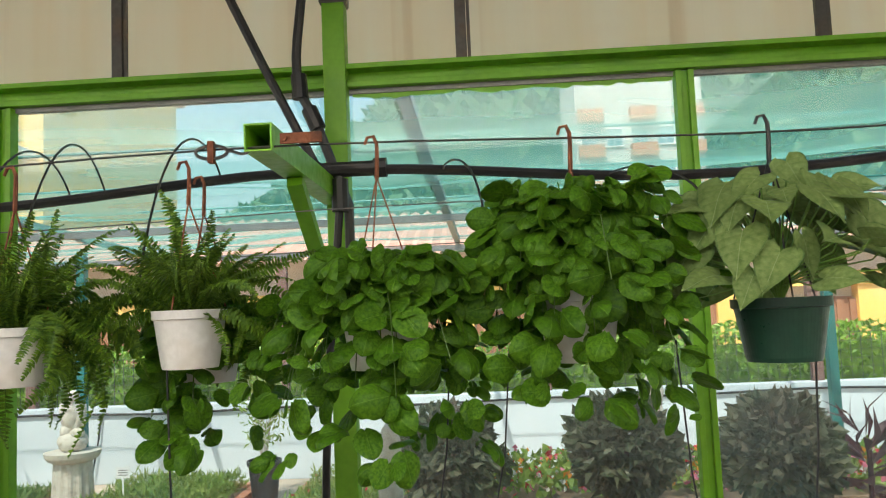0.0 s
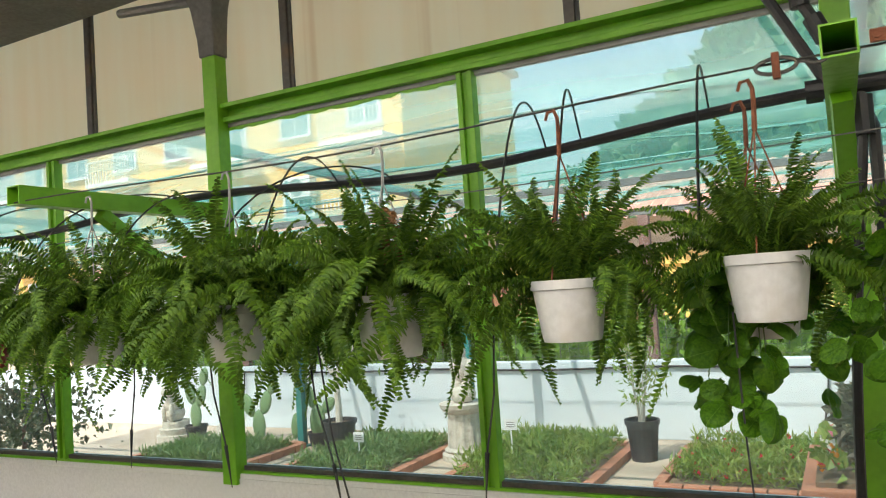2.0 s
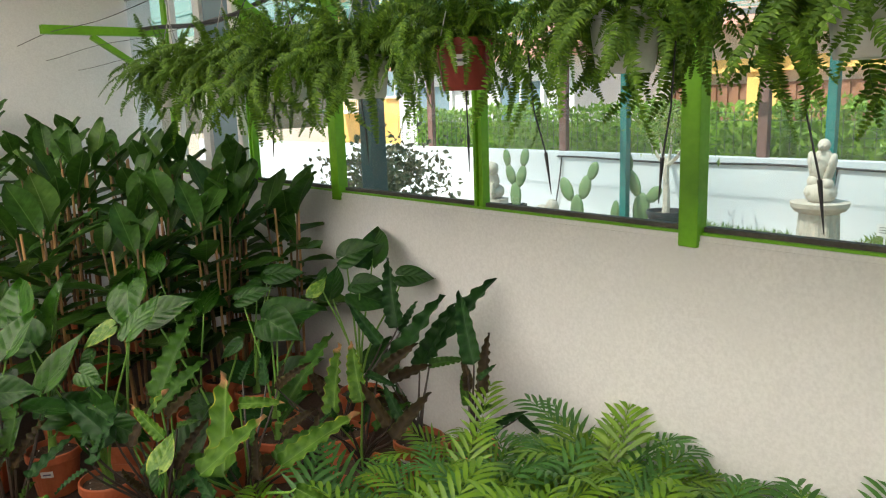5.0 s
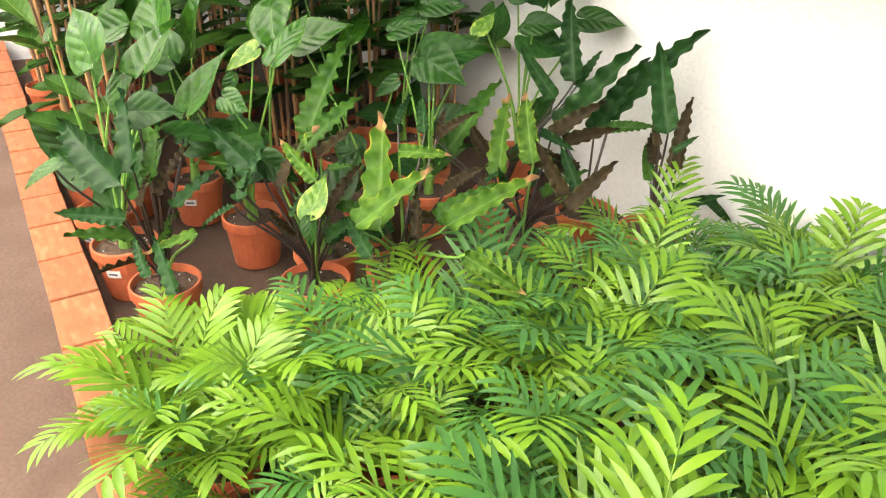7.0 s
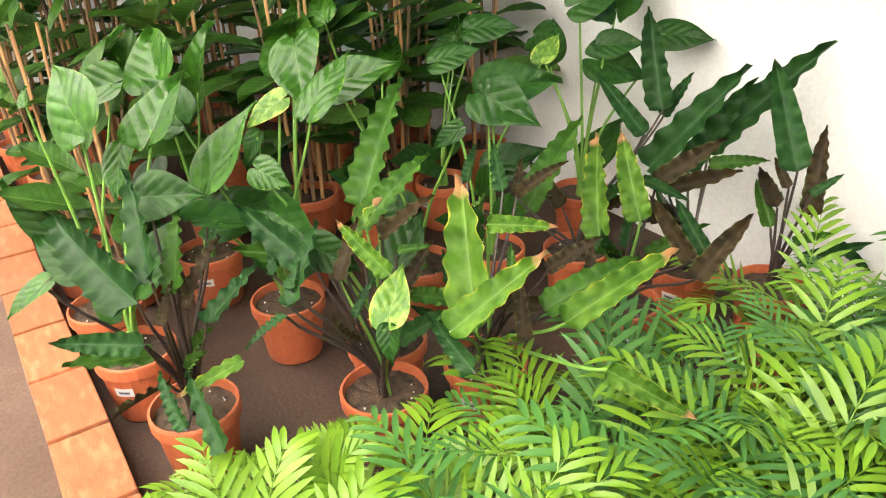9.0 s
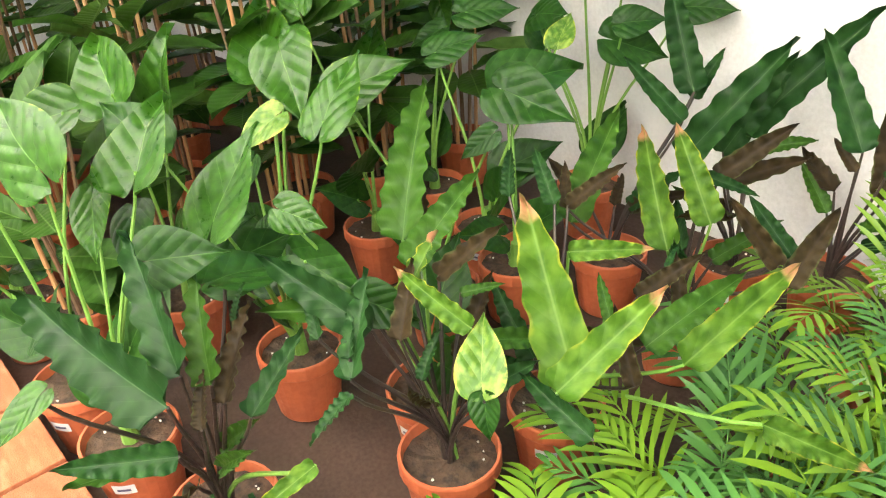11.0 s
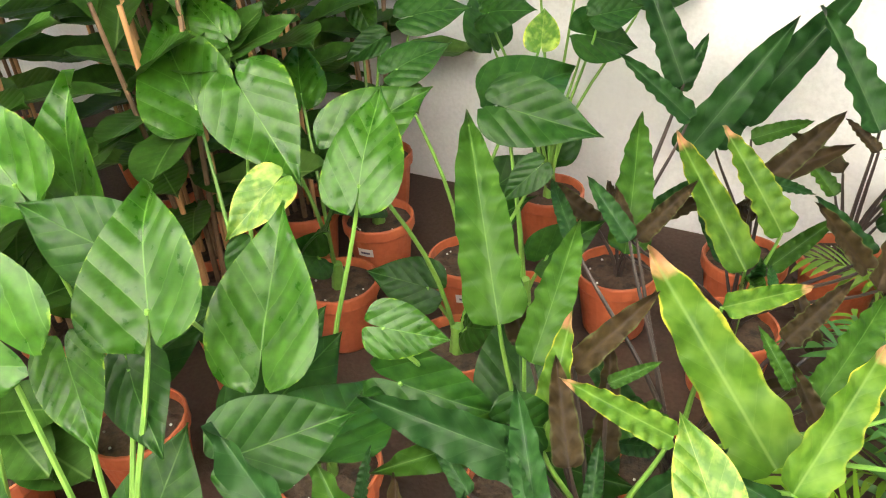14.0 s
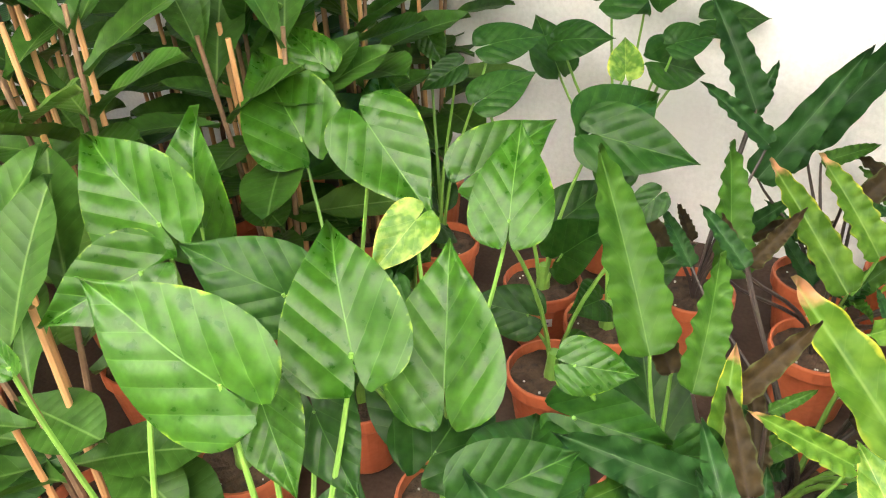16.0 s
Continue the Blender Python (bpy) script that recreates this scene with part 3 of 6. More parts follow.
for args in ((0, 0, 0.12, 0.15, 0.17, 0.13), (0, -0.06, 0.3, 0.12, 0.11, 0.2), (0, -0.09, 0.5, 0.13, 0.12, 0.13), (0, -0.2, 0.48, 0.06, 0.06, 0.06), (0.08, -0.15, 0.14, 0.04, 0.05, 0.16), (-0.08, -0.15, 0.14, 0.04, 0.05, 0.16)):
    blob(bm, *args)
tagged(part("lion_statue", bm, STONE, smooth=True), "seated pale stone lion statue on a plinth", "statue").location = (-9.9, 8.9, GROUND + 0.29)
bm = bmesh.new()
for args in ((0, 0, 0.12, 0.2, 0.15, 0.13), (0.1, 0, 0.28, 0.1, 0.1, 0.12), (-0.1, 0, 0.2, 0.12, 0.1, 0.1)):
    blob(bm, *args)
tagged(part("stone_figure", bm, STONE, smooth=True), "small crouching stone garden figure on the ground", "statue").location = (-8.7, 8.8, GROUND)


def plant_pot(name, x, y, z, r, h, material, label, category="pot"):
    p = thing(name, label, category, (x, y, z))
    part("pot", lathe([(0, 0), (r * 0.74, 0), (r * 0.95, h * 0.88), (r * 1.04, h * 0.88), (r * 1.04, h), (r * 0.93, h), (r * 0.9, h * 0.86)], 24), material, p)
    part("soil", lathe([(r * 0.92, h * 0.87), (r * 0.5, h * 0.9), (0, h * 0.9)], 24), EARTH, p)
    return p


def pads(parent, seeds, z0):
    """Flat prickly-pear pads growing out of one another."""
    for x, y, z, rx, rz, lean in seeds:
        bm = bmesh.new()
        bmesh.ops.create_icosphere(bm, subdivisions=2, radius=1)
        bmesh.ops.transform(bm, verts=bm.verts, matrix=Matrix.Translation((x, y, z0 + z)) @ Matrix.Rotation(lean, 4, "Y") @ Matrix.Diagonal((rx, 0.03, rz, 1)))
        part("cactus_pad", bm, CACTUS, parent, smooth=True)


p = plant_pot("cactus_pot", -9.35, 8.8, GROUND, 0.17, 0.26, BLACK_POT, "tall green prickly pear cactus in a black pot", "cactus")
pads(p, ((0, 0, 0.2, 0.12, 0.22, 0), (-0.1, 0, 0.52, 0.1, 0.17, -0.4), (0.12, 0, 0.5, 0.1, 0.19, 0.4), (-0.18, 0, 0.78, 0.08, 0.14, -0.2), (0.2, 0, 0.8, 0.09, 0.15, 0.3)), 0.2)
p = thing("prickly_pear", "green prickly pear cactus growing from the ground", "cactus", (-8.45, 9.2, GROUND))
pads(p, ((0, 0, 0.2, 0.13, 0.24, 0), (-0.2, 0, 0.5, 0.12, 0.2, -0.5), (0.15, 0, 0.55, 0.11, 0.2, 0.35), (0.3, 0, 0.8, 0.09, 0.16, 0.5), (0.7, 0, 0.2, 0.08, 0.2, 0.1)), 0.0)
p = plant_pot("cactus_tub", -7.1, 8.9, GROUND, 0.15, 0.2, BLACK_POT, "green paddle cactus in a black tub", "cactus")
pads(p, ((0, 0, 0.2, 0.14, 0.24, 0.1), (-0.12, 0, 0.55, 0.1, 0.2, -0.4), (0.2, 0, 0.42, 0.09, 0.15, 0.8), (-0.22, 0, 0.85, 0.08, 0.16, -0.2)), 0.15)
p = plant_pot("frangipani_pot", -6.62, 8.75, GROUND, 0.24, 0.40, BLACK_POT, "bare-branched small tree in a wide black tub", "tree")
trunk = tube(bezier((0, 0, 0.35), (0.02, 0, 0.6), (-0.02, 0, 0.8), (0, 0, 1.0), 8), 0.05, 0.035, 8)
for dx, dz in ((-0.35, 0.55), (0.3, 0.5), (0.05, 0.6), (-0.15, 0.35)):
    tube(bezier((0, 0, 0.98), (dx * 0.4, 0.02, 1.05), (dx * 0.8, 0.05, 1.2), (dx, 0.05, 0.98 + dz), 6), 0.03, 0.012, 6, trunk)
part("trunk", trunk, STONE, p, "pale grey forked trunk")
n = 260
c = np.stack([rng.normal(0, 0.28, n), rng.normal(0, 0.2, n), rng.normal(1.5, 0.16, n)], 1)
leafy("crown", scatter("crown", c, np.array([[0, 0, 0.3]] * n), 0.10, 0.02), MEADOW_LEAF, p)
p = plant_pot("sapling_pot", -2.52, 8.9, GROUND, 0.19, 0.46, BLACK_POT, "thin leafy sapling in a tall black pot", "tree")
stems = bmesh.new()
for k in range(7):
    a = k * 0.9
    tube(bezier((0.03 * math.cos(a), 0.03 * math.sin(a), 0.42), (0.05 * math.cos(a), 0.05 * math.sin(a), 0.8), (0.12 * math.cos(a), 0.1 * math.sin(a), 1.1), (0.22 * math.cos(a), 0.18 * math.sin(a), 1.35), 6), 0.009, 0.003, 5, stems)
part("stems", stems, STONE, p)
n = 320
c = np.stack([rng.normal(0, 0.14, n), rng.normal(0, 0.12, n), rng.uniform(0.65, 1.45, n)], 1)
leafy("leaves", scatter("leaves", c, np.array([[0, 0, 0.5]] * n), 0.09, 0.016), MEADOW_LEAF, p)
for x, y, z in ((-5.72, 7.9, 0.32), (-3.75, 8.0, 0.5)):
    s = thing("plant_label", "small white plant label on a stake", "label", (x, y, GROUND), "garden labels")
    part("plate", box(-0.075, 0.075, -0.004, 0.004, z - 0.02, z + 0.1, 0.002), PVC_WHITE, s)
    part("stake", box(-0.008, 0.008, -0.004, 0.004, 0, z - 0.02), PVC_WHITE, s)
    for k in range(3):
        part("print", box(-0.05, 0.05, -0.006, -0.0045, z + 0.01 + 0.025 * k, z + 0.018 + 0.025 * k), DARK_BAR, s)


def round_bush(x, y, r, z, label):
    p = plant_pot("round_bush", x, y, GROUND, 0.24, 0.4, BLACK_POT, label, "bush")
    zc = z - GROUND
    part("trunk", tube([(0, 0, 0.33), (0.01, 0.01, zc)], 0.03, 0.022, 8), RED_STEEL, p)
    n = 2600
    d = rng.normal(0, 1, (n, 3))
    d /= np.linalg.norm(d, axis=1)[:, None]
    rad = r * rng.uniform(0.55, 1.02, n) * (1 + 0.12 * np.sin(d[:, 0] * 5 + x) * np.cos(d[:, 2] * 4 + y))
    leafy("crown", scatter("crown", d * rad[:, None] * np.array([1, 1, 0.92]) + (0, 0, zc), d, 0.075, 0.026, spread=0.6), BUSH_LEAF, p)


for x, y, r, z in ((-0.15, 4.6, 0.34, 0.74), (0.85, 4.6, 0.34, 0.77), (1.72, 4.6, 0.36, 0.73)):
    round_bush(x, y, r * 0.86, z, "dark green round clipped bush on a short stem")
cord = plant_pot("purple_cordyline", 2.2, 4.6, GROUND, 0.2, 0.36, BLACK_POT, "dark purple strap-leaved plant in a black pot", "plant")
part("stem", tube([(0, 0, 0.3), (0.02, 0, 1.2)], 0.02, 0.014, 6), PURPLE_LEAF, cord)
n = 34
a = np.linspace(0, 16, n)
c = np.stack([0.02 * np.cos(a), 0.02 * np.sin(a), np.linspace(0.95, 1.3, n)], 1)
leafy("leaves", scatter("leaves", c, np.stack([np.cos(a), np.sin(a), np.linspace(-0.3, 1.3, n)], 1), 0.34, 0.03, -0.35, 0.15), PURPLE_LEAF, cord)
stump = thing("stone_bollard", "rounded weathered grey stone bollard outside the glass", "bollard", (-0.27, 2.9, GROUND))
part("body", lathe([(0, 0), (0.045, 0), (0.045, 1.55), (0.04, 1.62), (0.026, 1.66), (0, 1.69)], 20), STONE, stump, smooth=True)
n = 1500
c = np.stack([rng.normal(-7.15, 0.3, n), rng.normal(4.6, 0.25, n), rng.normal(0.66, 0.17, n)], 1)
shrub = plant_pot("purple_shrub", -7.15, 4.6, GROUND, 0.24, 0.4, BLACK_POT, "dark purple-green shrub beyond the window", "bush")
c -= np.array([-7.15, 4.6, GROUND])
part("stems", tube([(0, 0, 0.3), (0.03, 0, 1.2)], 0.03, 0.015, 6), RED_STEEL, shrub)
leafy("crown", scatter("crown", c, np.array([[0, 0, 0.4]] * n), 0.07, 0.024), BUSH_LEAF, shrub)

# white garden shed and buildings beyond
def windowed(name, label, x0, x1, y0, y1, z1, wall, cols, rows, zw, base=GROUND, balcony=False):
    h = thing(name, label, "building", ((x0 + x1) / 2, y0, base))
    w = (x1 - x0) / 2
    part("wall", box(-w, w, 0, y1 - y0, 0, z1 - base), wall, h)
    part("roof", box(-w - 0.3, w + 0.3, -0.4, y1 - y0 + 0.3, z1 - base, z1 - base + 0.25), ROOF_TILE, h)
    for r in range(rows):
        for k in range(cols):
            x, z = -w + (k + 0.5) * 2 * w / cols, zw + r * 2.9
            ob = part("window", box(-0.62, 0.62, -0.03, 0.02, 0, 1.35), BLUE_GLASS, h)
            ob.location = (x, 0, z)
            bm = bmesh.new()
            for q in ((-0.7, -0.6, -0.08, 0.03, -0.05, 1.42), (0.6, 0.7, -0.08, 0.03, -0.05, 1.42), (-0.6, 0.6, -0.08, 0.03, 1.34, 1.42), (-0.75, 0.75, -0.14, 0.03, -0.1, 0.0), (-0.03, 0.03, -0.06, 0.03, 0, 1.34)):
                add_box(bm, *q)
            part("window_frame", bm, WHITE_FAR, ob)
            if balcony and k % 2 == 0:
                bm = box(-1.3, 1.3, -1.0, 0, -0.75, -0.6)
                for q in np.arange(-1.28, 1.3, 0.16):
                    add_box(bm, q, q + 0.035, -0.99, -0.95, -0.6, 0.25)
                add_box(bm, -1.3, 1.3, -1.0, -0.94, 0.25, 0.3)
                part("balcony", bm, WHITE_FAR, ob)
    return h


windowed("yellow_house", "yellow rendered house with white windows and balconies", -34, -13, 22, 32, 11, YELLOW_WALL, 7, 3, 2.2, balcony=True)
block = windowed("white_apartments", "white apartment block with orange balconies", 8, 18, 60, 70, 22, DULL_RENDER, 5, 5, 3.0)
for k in range(6):
    for x in (-3.9, 0.2, 3.9):
        part("balcony", box(x - 1.0, x + 1.0, -0.9, 0.0, 2.0 + 2.9 * k, 3.0 + 2.9 * k, 0.03), ORANGE_RENDER, block, "orange rendered balcony")
shed = windowed("white_shed", "sunlit white garden shed behind the wall", -17, -11.2, 12.5, 16, 2.2, WHITE_FAR, 2, 1, 0.9)
row = thing("low_building", "low beige building with brown gates between yellow pillars", "building", (-4, 17, GROUND))
part("wall", box(-18, 20, 0.25, 6, 0, 3.4), BEIGE_WALL, row)
for k in range(13):
    x = -17.5 + k * 3.0
    part("pillar", box(x - 0.35, x + 0.35, -0.05, 0.25, 0, 2.3), YELLOW_WALL, row)
    g = part("gate", box(x + 0.4, x + 2.6, 0.12, 0.22, 0, 2.05), BROWN_GATE, row, "brown boarded gate")
    for q in np.arange(x + 0.55, x + 2.55, 0.28):
        part("slat", box(q, q + 0.16, 0.07, 0.12, 0.05, 2.0), BROWN_GATE, g)
part("band", box(-18, 20, -0.12, 0.25, 2.3, 2.6), YELLOW_WALL, row)
bm = bmesh.new()
for x in np.arange(-18.3, 20.3, 0.32):
    v = [bm.verts.new(p) for p in ((x, -0.7, 3.3), (x + 0.16, -0.7, 3.42), (x + 0.32, -0.7, 3.3), (x, 3.5, 4.7), (x + 0.16, 3.5, 4.82), (x + 0.32, 3.5, 4.7))]
    bm.faces.new((v[0], v[1], v[4], v[3])), bm.faces.new((v[1], v[2], v[5], v[4]))
part("tiled_roof", bm, ROOF_TILE, row)
unit = thing("air_conditioner", "white outdoor air conditioner on the yellow house", "air conditioner", (-17.2, 21.6, 5.2))
part("case", box(-0.5, 0.5, 0, 0.4, 0, 0.75, 0.02), WHITE_FAR, unit)
part("fan_grille", lathe([(0, 0), (0.28, 0), (0.3, 0.02)], 24), GREY_STEEL, unit).matrix_basis = pose(-0.12, -0.01, 0.38, 90)
part("bracket", box(-0.45, 0.45, 0.05, 0.4, -0.06, 0.0), GREY_STEEL, unit)

# wooded hill far behind
hill = thing("wooded_hill", "far hillside covered with green trees", "hill", (0, 0, 0), kind="stuff")
bm = bmesh.new()
xs, ys = np.linspace(-120, 140, 60), np.linspace(70, 260, 24)
def hill_height(x, y):
    return GROUND + 74 * math.exp(-((x - 25) / 75) ** 2 - ((y - 190) / 60) ** 2) + 46 * math.exp(-((x - 95) / 28) ** 2 - ((y - 200) / 60) ** 2) + 3 * noise.noise(Vector((x * 0.05, y * 0.05, 0)))
grid = [[bm.verts.new((x, y, hill_height(x, y) - 0.5)) for x in xs] for y in ys]
for r0, r1 in zip(grid, grid[1:]):
    for i in range(len(xs) - 1):
        bm.faces.new((r0[i], r0[i + 1], r1[i + 1], r1[i]))
part("slope", bm, TREE_LEAF, hill, smooth=True)
n = 9000
c = np.stack([rng.uniform(-110, 130, n), rng.uniform(80, 200, n), np.zeros(n)], 1)
c[:, 2] = [hill_height(x, y) + rng.uniform(0, 4) for x, y in c[:, :2]]
leafy("trees", scatter("trees", c, np.array([[0, -0.3, 0.6]] * n), 4.0, 1.6), TREE_LEAF, hill)

# ---- plants: leaf shapes ----
def leaf_surface(name, dark, light, vein, rim=None, tip=None, gloss=0.38, veins=6.0, slant=0.9, through=0.22, blotch=None, rim_at=0.86, faint=0.13, radial=0.0, relief=0.25, spec=0.22, rib=0.006):
    """Leaf skin from its own UV: midrib, side veins, a coloured rim and a withered tip."""
    m, t, b = nodes_of(name)
    uv, edge = t.nodes.new("ShaderNodeUVMap"), t.nodes.new("ShaderNodeUVMap")
    uv.uv_map, edge.uv_map = "shape", "edge"
    s1, s2 = t.nodes.new("ShaderNodeSeparateXYZ"), t.nodes.new("ShaderNodeSeparateXYZ")
    t.links.new(uv.outputs[0], s1.inputs[0]), t.links.new(edge.outputs[0], s2.inputs[0])

    def calc(op, a, b_=None):
        n = t.nodes.new("ShaderNodeMath")
        n.operation = op
        for sock, v in zip(n.inputs, (a, b_)):
            if isinstance(v, bpy.types.NodeSocket):
                t.links.new(v, sock)
            elif v is not None:
                sock.default_value = v
        return n.outputs[0]

    across = calc("ABSOLUTE", calc("SUBTRACT", s1.outputs[0], 0.5))
    phase = calc("MULTIPLY", calc("SUBTRACT", s1.outputs[1], calc("MULTIPLY", across, slant)), veins)
    if radial < 0:
        phase = calc("MULTIPLY", calc("ADD", calc("SUBTRACT", s1.outputs[1], calc("MULTIPLY", across, 1.3)), 0.167), -radial)
    elif radial:
        phase = calc("MULTIPLY", calc("POWER", calc("ARCTAN2", across, calc("ADD", s1.outputs[1], 0.02)), 0.85), radial)
    wave = calc("ABSOLUTE", calc("SUBTRACT", calc("FRACT", phase), 0.5))
    side = ramp(t, wave, 0.0, 0.035, 1.0, 0.0)
    mid = ramp(t, across, rib * 0.4, rib * 1.5, 1.0, 0.0)
    info = t.nodes.new("ShaderNodeObjectInfo")
    broad = noise_of(t, 9.0, 4, world_space=False)
    dark, light = [c * k for c, k in zip(dark, (0.72, 0.74, 0.5))], [c * k for c, k in zip(light, (0.85, 0.85, 0.6))]
    col = mixed(t, ramp(t, broad, 0.3, 0.7), dark, light)
    col = mixed(t, ramp(t, info.outputs["Random"], 0, 1, 0, 0.45), col, [c * 0.62 for c in dark])
    if blotch:
        col = mixed(t, ramp(t, noise_of(t, 5.0, 3, world_space=False), 0.46, 0.72, 0, 0.6), col, blotch)
    col = mixed(t, calc("MULTIPLY", side, faint), col, vein)
    if rim:
        ragged = calc("ADD", s2.outputs[0], calc("MULTIPLY", calc("SUBTRACT", broad, 0.5), 0.55))
        amount = ramp(t, ragged, rim_at, rim_at + 0.13)
        if tip:
            amount = calc("MULTIPLY", amount, ramp(t, s1.outputs[1], 0.25, 0.75, 0.15, 1.0))
        col = mixed(t, amount, col, rim)
    if tip:
        ragged = calc("ADD", s1.outputs[1], calc("MULTIPLY", calc("SUBTRACT", broad, 0.5), 0.14))
        col = mixed(t, ramp(t, ragged, 0.85, 0.91), col, tip)
    col = mixed(t, calc("MULTIPLY", mid, 0.45), col, vein)
    t.links.new(col, b.inputs["Base Color"])
    t.links.new(ramp(t, broad, 0.3, 0.7, gloss - 0.08, gloss + 0.12), b.inputs["Roughness"])
    height = calc("SUBTRACT", calc("SINE", calc("MULTIPLY", wave, 3.1416)), calc("MULTIPLY", mid, 0.8))
    bumped(t, b, height, relief, 0.004)
    b.inputs["Specular IOR Level"].default_value = spec
    thin = t.nodes.new("ShaderNodeBsdfTranslucent")
    t.links.new(col, thin.inputs[0])
    both = add(t, "ShaderNodeMixShader", Fac=through)
    t.links.new(b.outputs[0], both.inputs[1]), t.links.new(thin.outputs[0], both.inputs[2])
    t.links.new(both.outputs[0], t.nodes["Material Output"].inputs[0])
    return m


def curve_of(pairs):
    xs, ys = zip(*pairs)
    return lambda v: float(np.interp(v, xs, ys))


def leaf_mesh(name, material, width, v0=0.0, gap=None, n=16, m=4, lift=lambda u, v: 0.0, wave=0.0, waves=7.0, phase=0.0):
    """A leaf of length 1 along y, built as two halves from midrib to edge; lift gives its relief."""
    bm = bmesh.new()
    shape, edge = bm.loops.layers.uv.new("shape"), bm.loops.layers.uv.new("edge")
    made = {}

    def vert(side, i, k):
        v = v0 + (1 - v0) * i / n
        w, g = width(v), (gap(v) if gap else 0.0)
        key = (0 if (k == 0 and g <= 1e-6) else side, i, k)
        if key not in made:
            s = math.sin(waves * 2 * math.pi * v + phase + side + 0.5 * math.sin(7 * v + phase)) * (0.75 + 0.6 * math.sin(17 * v + 3 * phase + side)) * (1 - 0.4 * v)
            x = g + max(w * (1 + wave * s) - g, 0.0005) * k / m
            made[key] = (bm.verts.new((side * x, v, lift(side * k / m, v))), 0.5 + side * x, v, k / m)
        return made[key]

    for side in (-1, 1):
        for i in range(n):
            for k in range(m):
                q = [vert(side, i, k), vert(side, i, k + 1), vert(side, i + 1, k + 1), vert(side, i + 1, k)]
                if side < 0:
                    q.reverse()
                if len({c[0] for c in q}) < 4:
                    continue
                f = bm.faces.new([c[0] for c in q])
                f.smooth = True
                for loop, c in zip(f.loops, q):
                    loop[shape].uv, loop[edge].uv = (c[1], c[2]), (c[3], c[2])
    return mesh_of(name, bm, material, True)


HEART_WIDTH = curve_of([(-0.28, 0.13), (-0.265, 0.21), (-0.23, 0.30), (-0.17, 0.375), (-0.08, 0.43), (0.04, 0.455), (0.16, 0.45), (0.3, 0.42), (0.45, 0.36), (0.58, 0.285), (0.7, 0.20), (0.8, 0.125), (0.88, 0.068), (0.94, 0.032), (1.0, 0.0)])
HEART_GAP = curve_of([(-0.28, 0.075), (-0.24, 0.035), (-0.16, 0.012), (-0.06, 0.004), (0.0, 0.0), (1.0, 0.0)])
SWORD_WIDTH = curve_of([(0.0, 0.05), (0.02, 0.11), (0.07, 0.14), (0.13, 0.135), (0.25, 0.13), (0.45, 0.122), (0.65, 0.10), (0.82, 0.065), (0.93, 0.028), (1.0, 0.0)])
OVAL_WIDTH = curve_of([(0.0, 0.012), (0.12, 0.05), (0.3, 0.13), (0.5, 0.185), (0.68, 0.19), (0.82, 0.145), (0.93, 0.07), (1.0, 0.0)])
ROUND_WIDTH = curve_of([(-0.12, 0.10), (-0.08, 0.24), (0.05, 0.40), (0.25, 0.50), (0.5, 0.49), (0.72, 0.42), (0.86, 0.30), (0.95, 0.16), (1.0, 0.0)])
ROUND_GAP = curve_of([(-0.12, 0.09), (-0.06, 0.03), (0.0, 0.0), (1.0, 0.0)])
ARROW_WIDTH = curve_of([(-0.22, 0.18), (-0.16, 0.34), (-0.05, 0.43), (0.1, 0.45), (0.35, 0.40), (0.6, 0.28), (0.82, 0.12), (1.0, 0.0)])
ARROW_GAP = curve_of([(-0.22, 0.15), (-0.1, 0.03), (0.0, 0.0), (1.0, 0.0)])


def heart_lift(bend, cup, seed):
    def lift(u, v):
        a = abs(u)
        x = a * HEART_WIDTH(v)
        if v > 0.10 - 0.3 * a:
            cell = (v - 1.3 * x) * 3.9 + 0.15
        else:
            cell = math.atan2(x, v + 0.02) * 1.15
        puff = abs(math.sin(cell * math.pi)) ** 0.7 - 0.6
        quilt = 0.031 * puff * min(x * 8, 1) * min(max(1 - a, 0) * 2.5, 1) * (1 - max(v, 0) * 0.6)
        return -bend * max(v, 0) ** 2.2 - cup * 0.4 * (v < 0) * v * v + cup * a ** 1.6 - 0.10 * a ** 3 + quilt + 0.02 * math.sin(v * 6 + seed + u * 2)
    return lift


def sword_lift(bend, fold, ripple, seed, waves):
    def lift(u, v):
        a = abs(u)
        return -bend * v * v + fold * 0.12 * a + ripple * a * a * math.sin(waves * 2 * math.pi * v + seed + (u > 0) * 1.3)
    return lift


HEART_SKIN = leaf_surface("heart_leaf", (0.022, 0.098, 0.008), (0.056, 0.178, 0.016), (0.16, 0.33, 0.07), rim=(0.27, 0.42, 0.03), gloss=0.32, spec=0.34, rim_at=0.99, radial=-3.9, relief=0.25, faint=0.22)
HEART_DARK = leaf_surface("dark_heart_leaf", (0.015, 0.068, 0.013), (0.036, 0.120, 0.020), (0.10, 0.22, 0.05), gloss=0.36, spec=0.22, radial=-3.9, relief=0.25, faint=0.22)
HEART_PALE = leaf_surface("mottled_heart_leaf", (0.075, 0.20, 0.022), (0.12, 0.26, 0.032), (0.30, 0.41, 0.10), rim=(0.45, 0.47, 0.05), gloss=0.40, spec=0.4, blotch=(0.36, 0.48, 0.10), rim_at=0.9, radial=-3.9, relief=0.2, faint=0.2)
SWORD_GREEN = leaf_surface("sword_leaf", (0.034, 0.112, 0.014), (0.070, 0.175, 0.026), (0.13, 0.24, 0.06), gloss=0.45, veins=9, slant=1.6, relief=0.16, rib=0.0028)
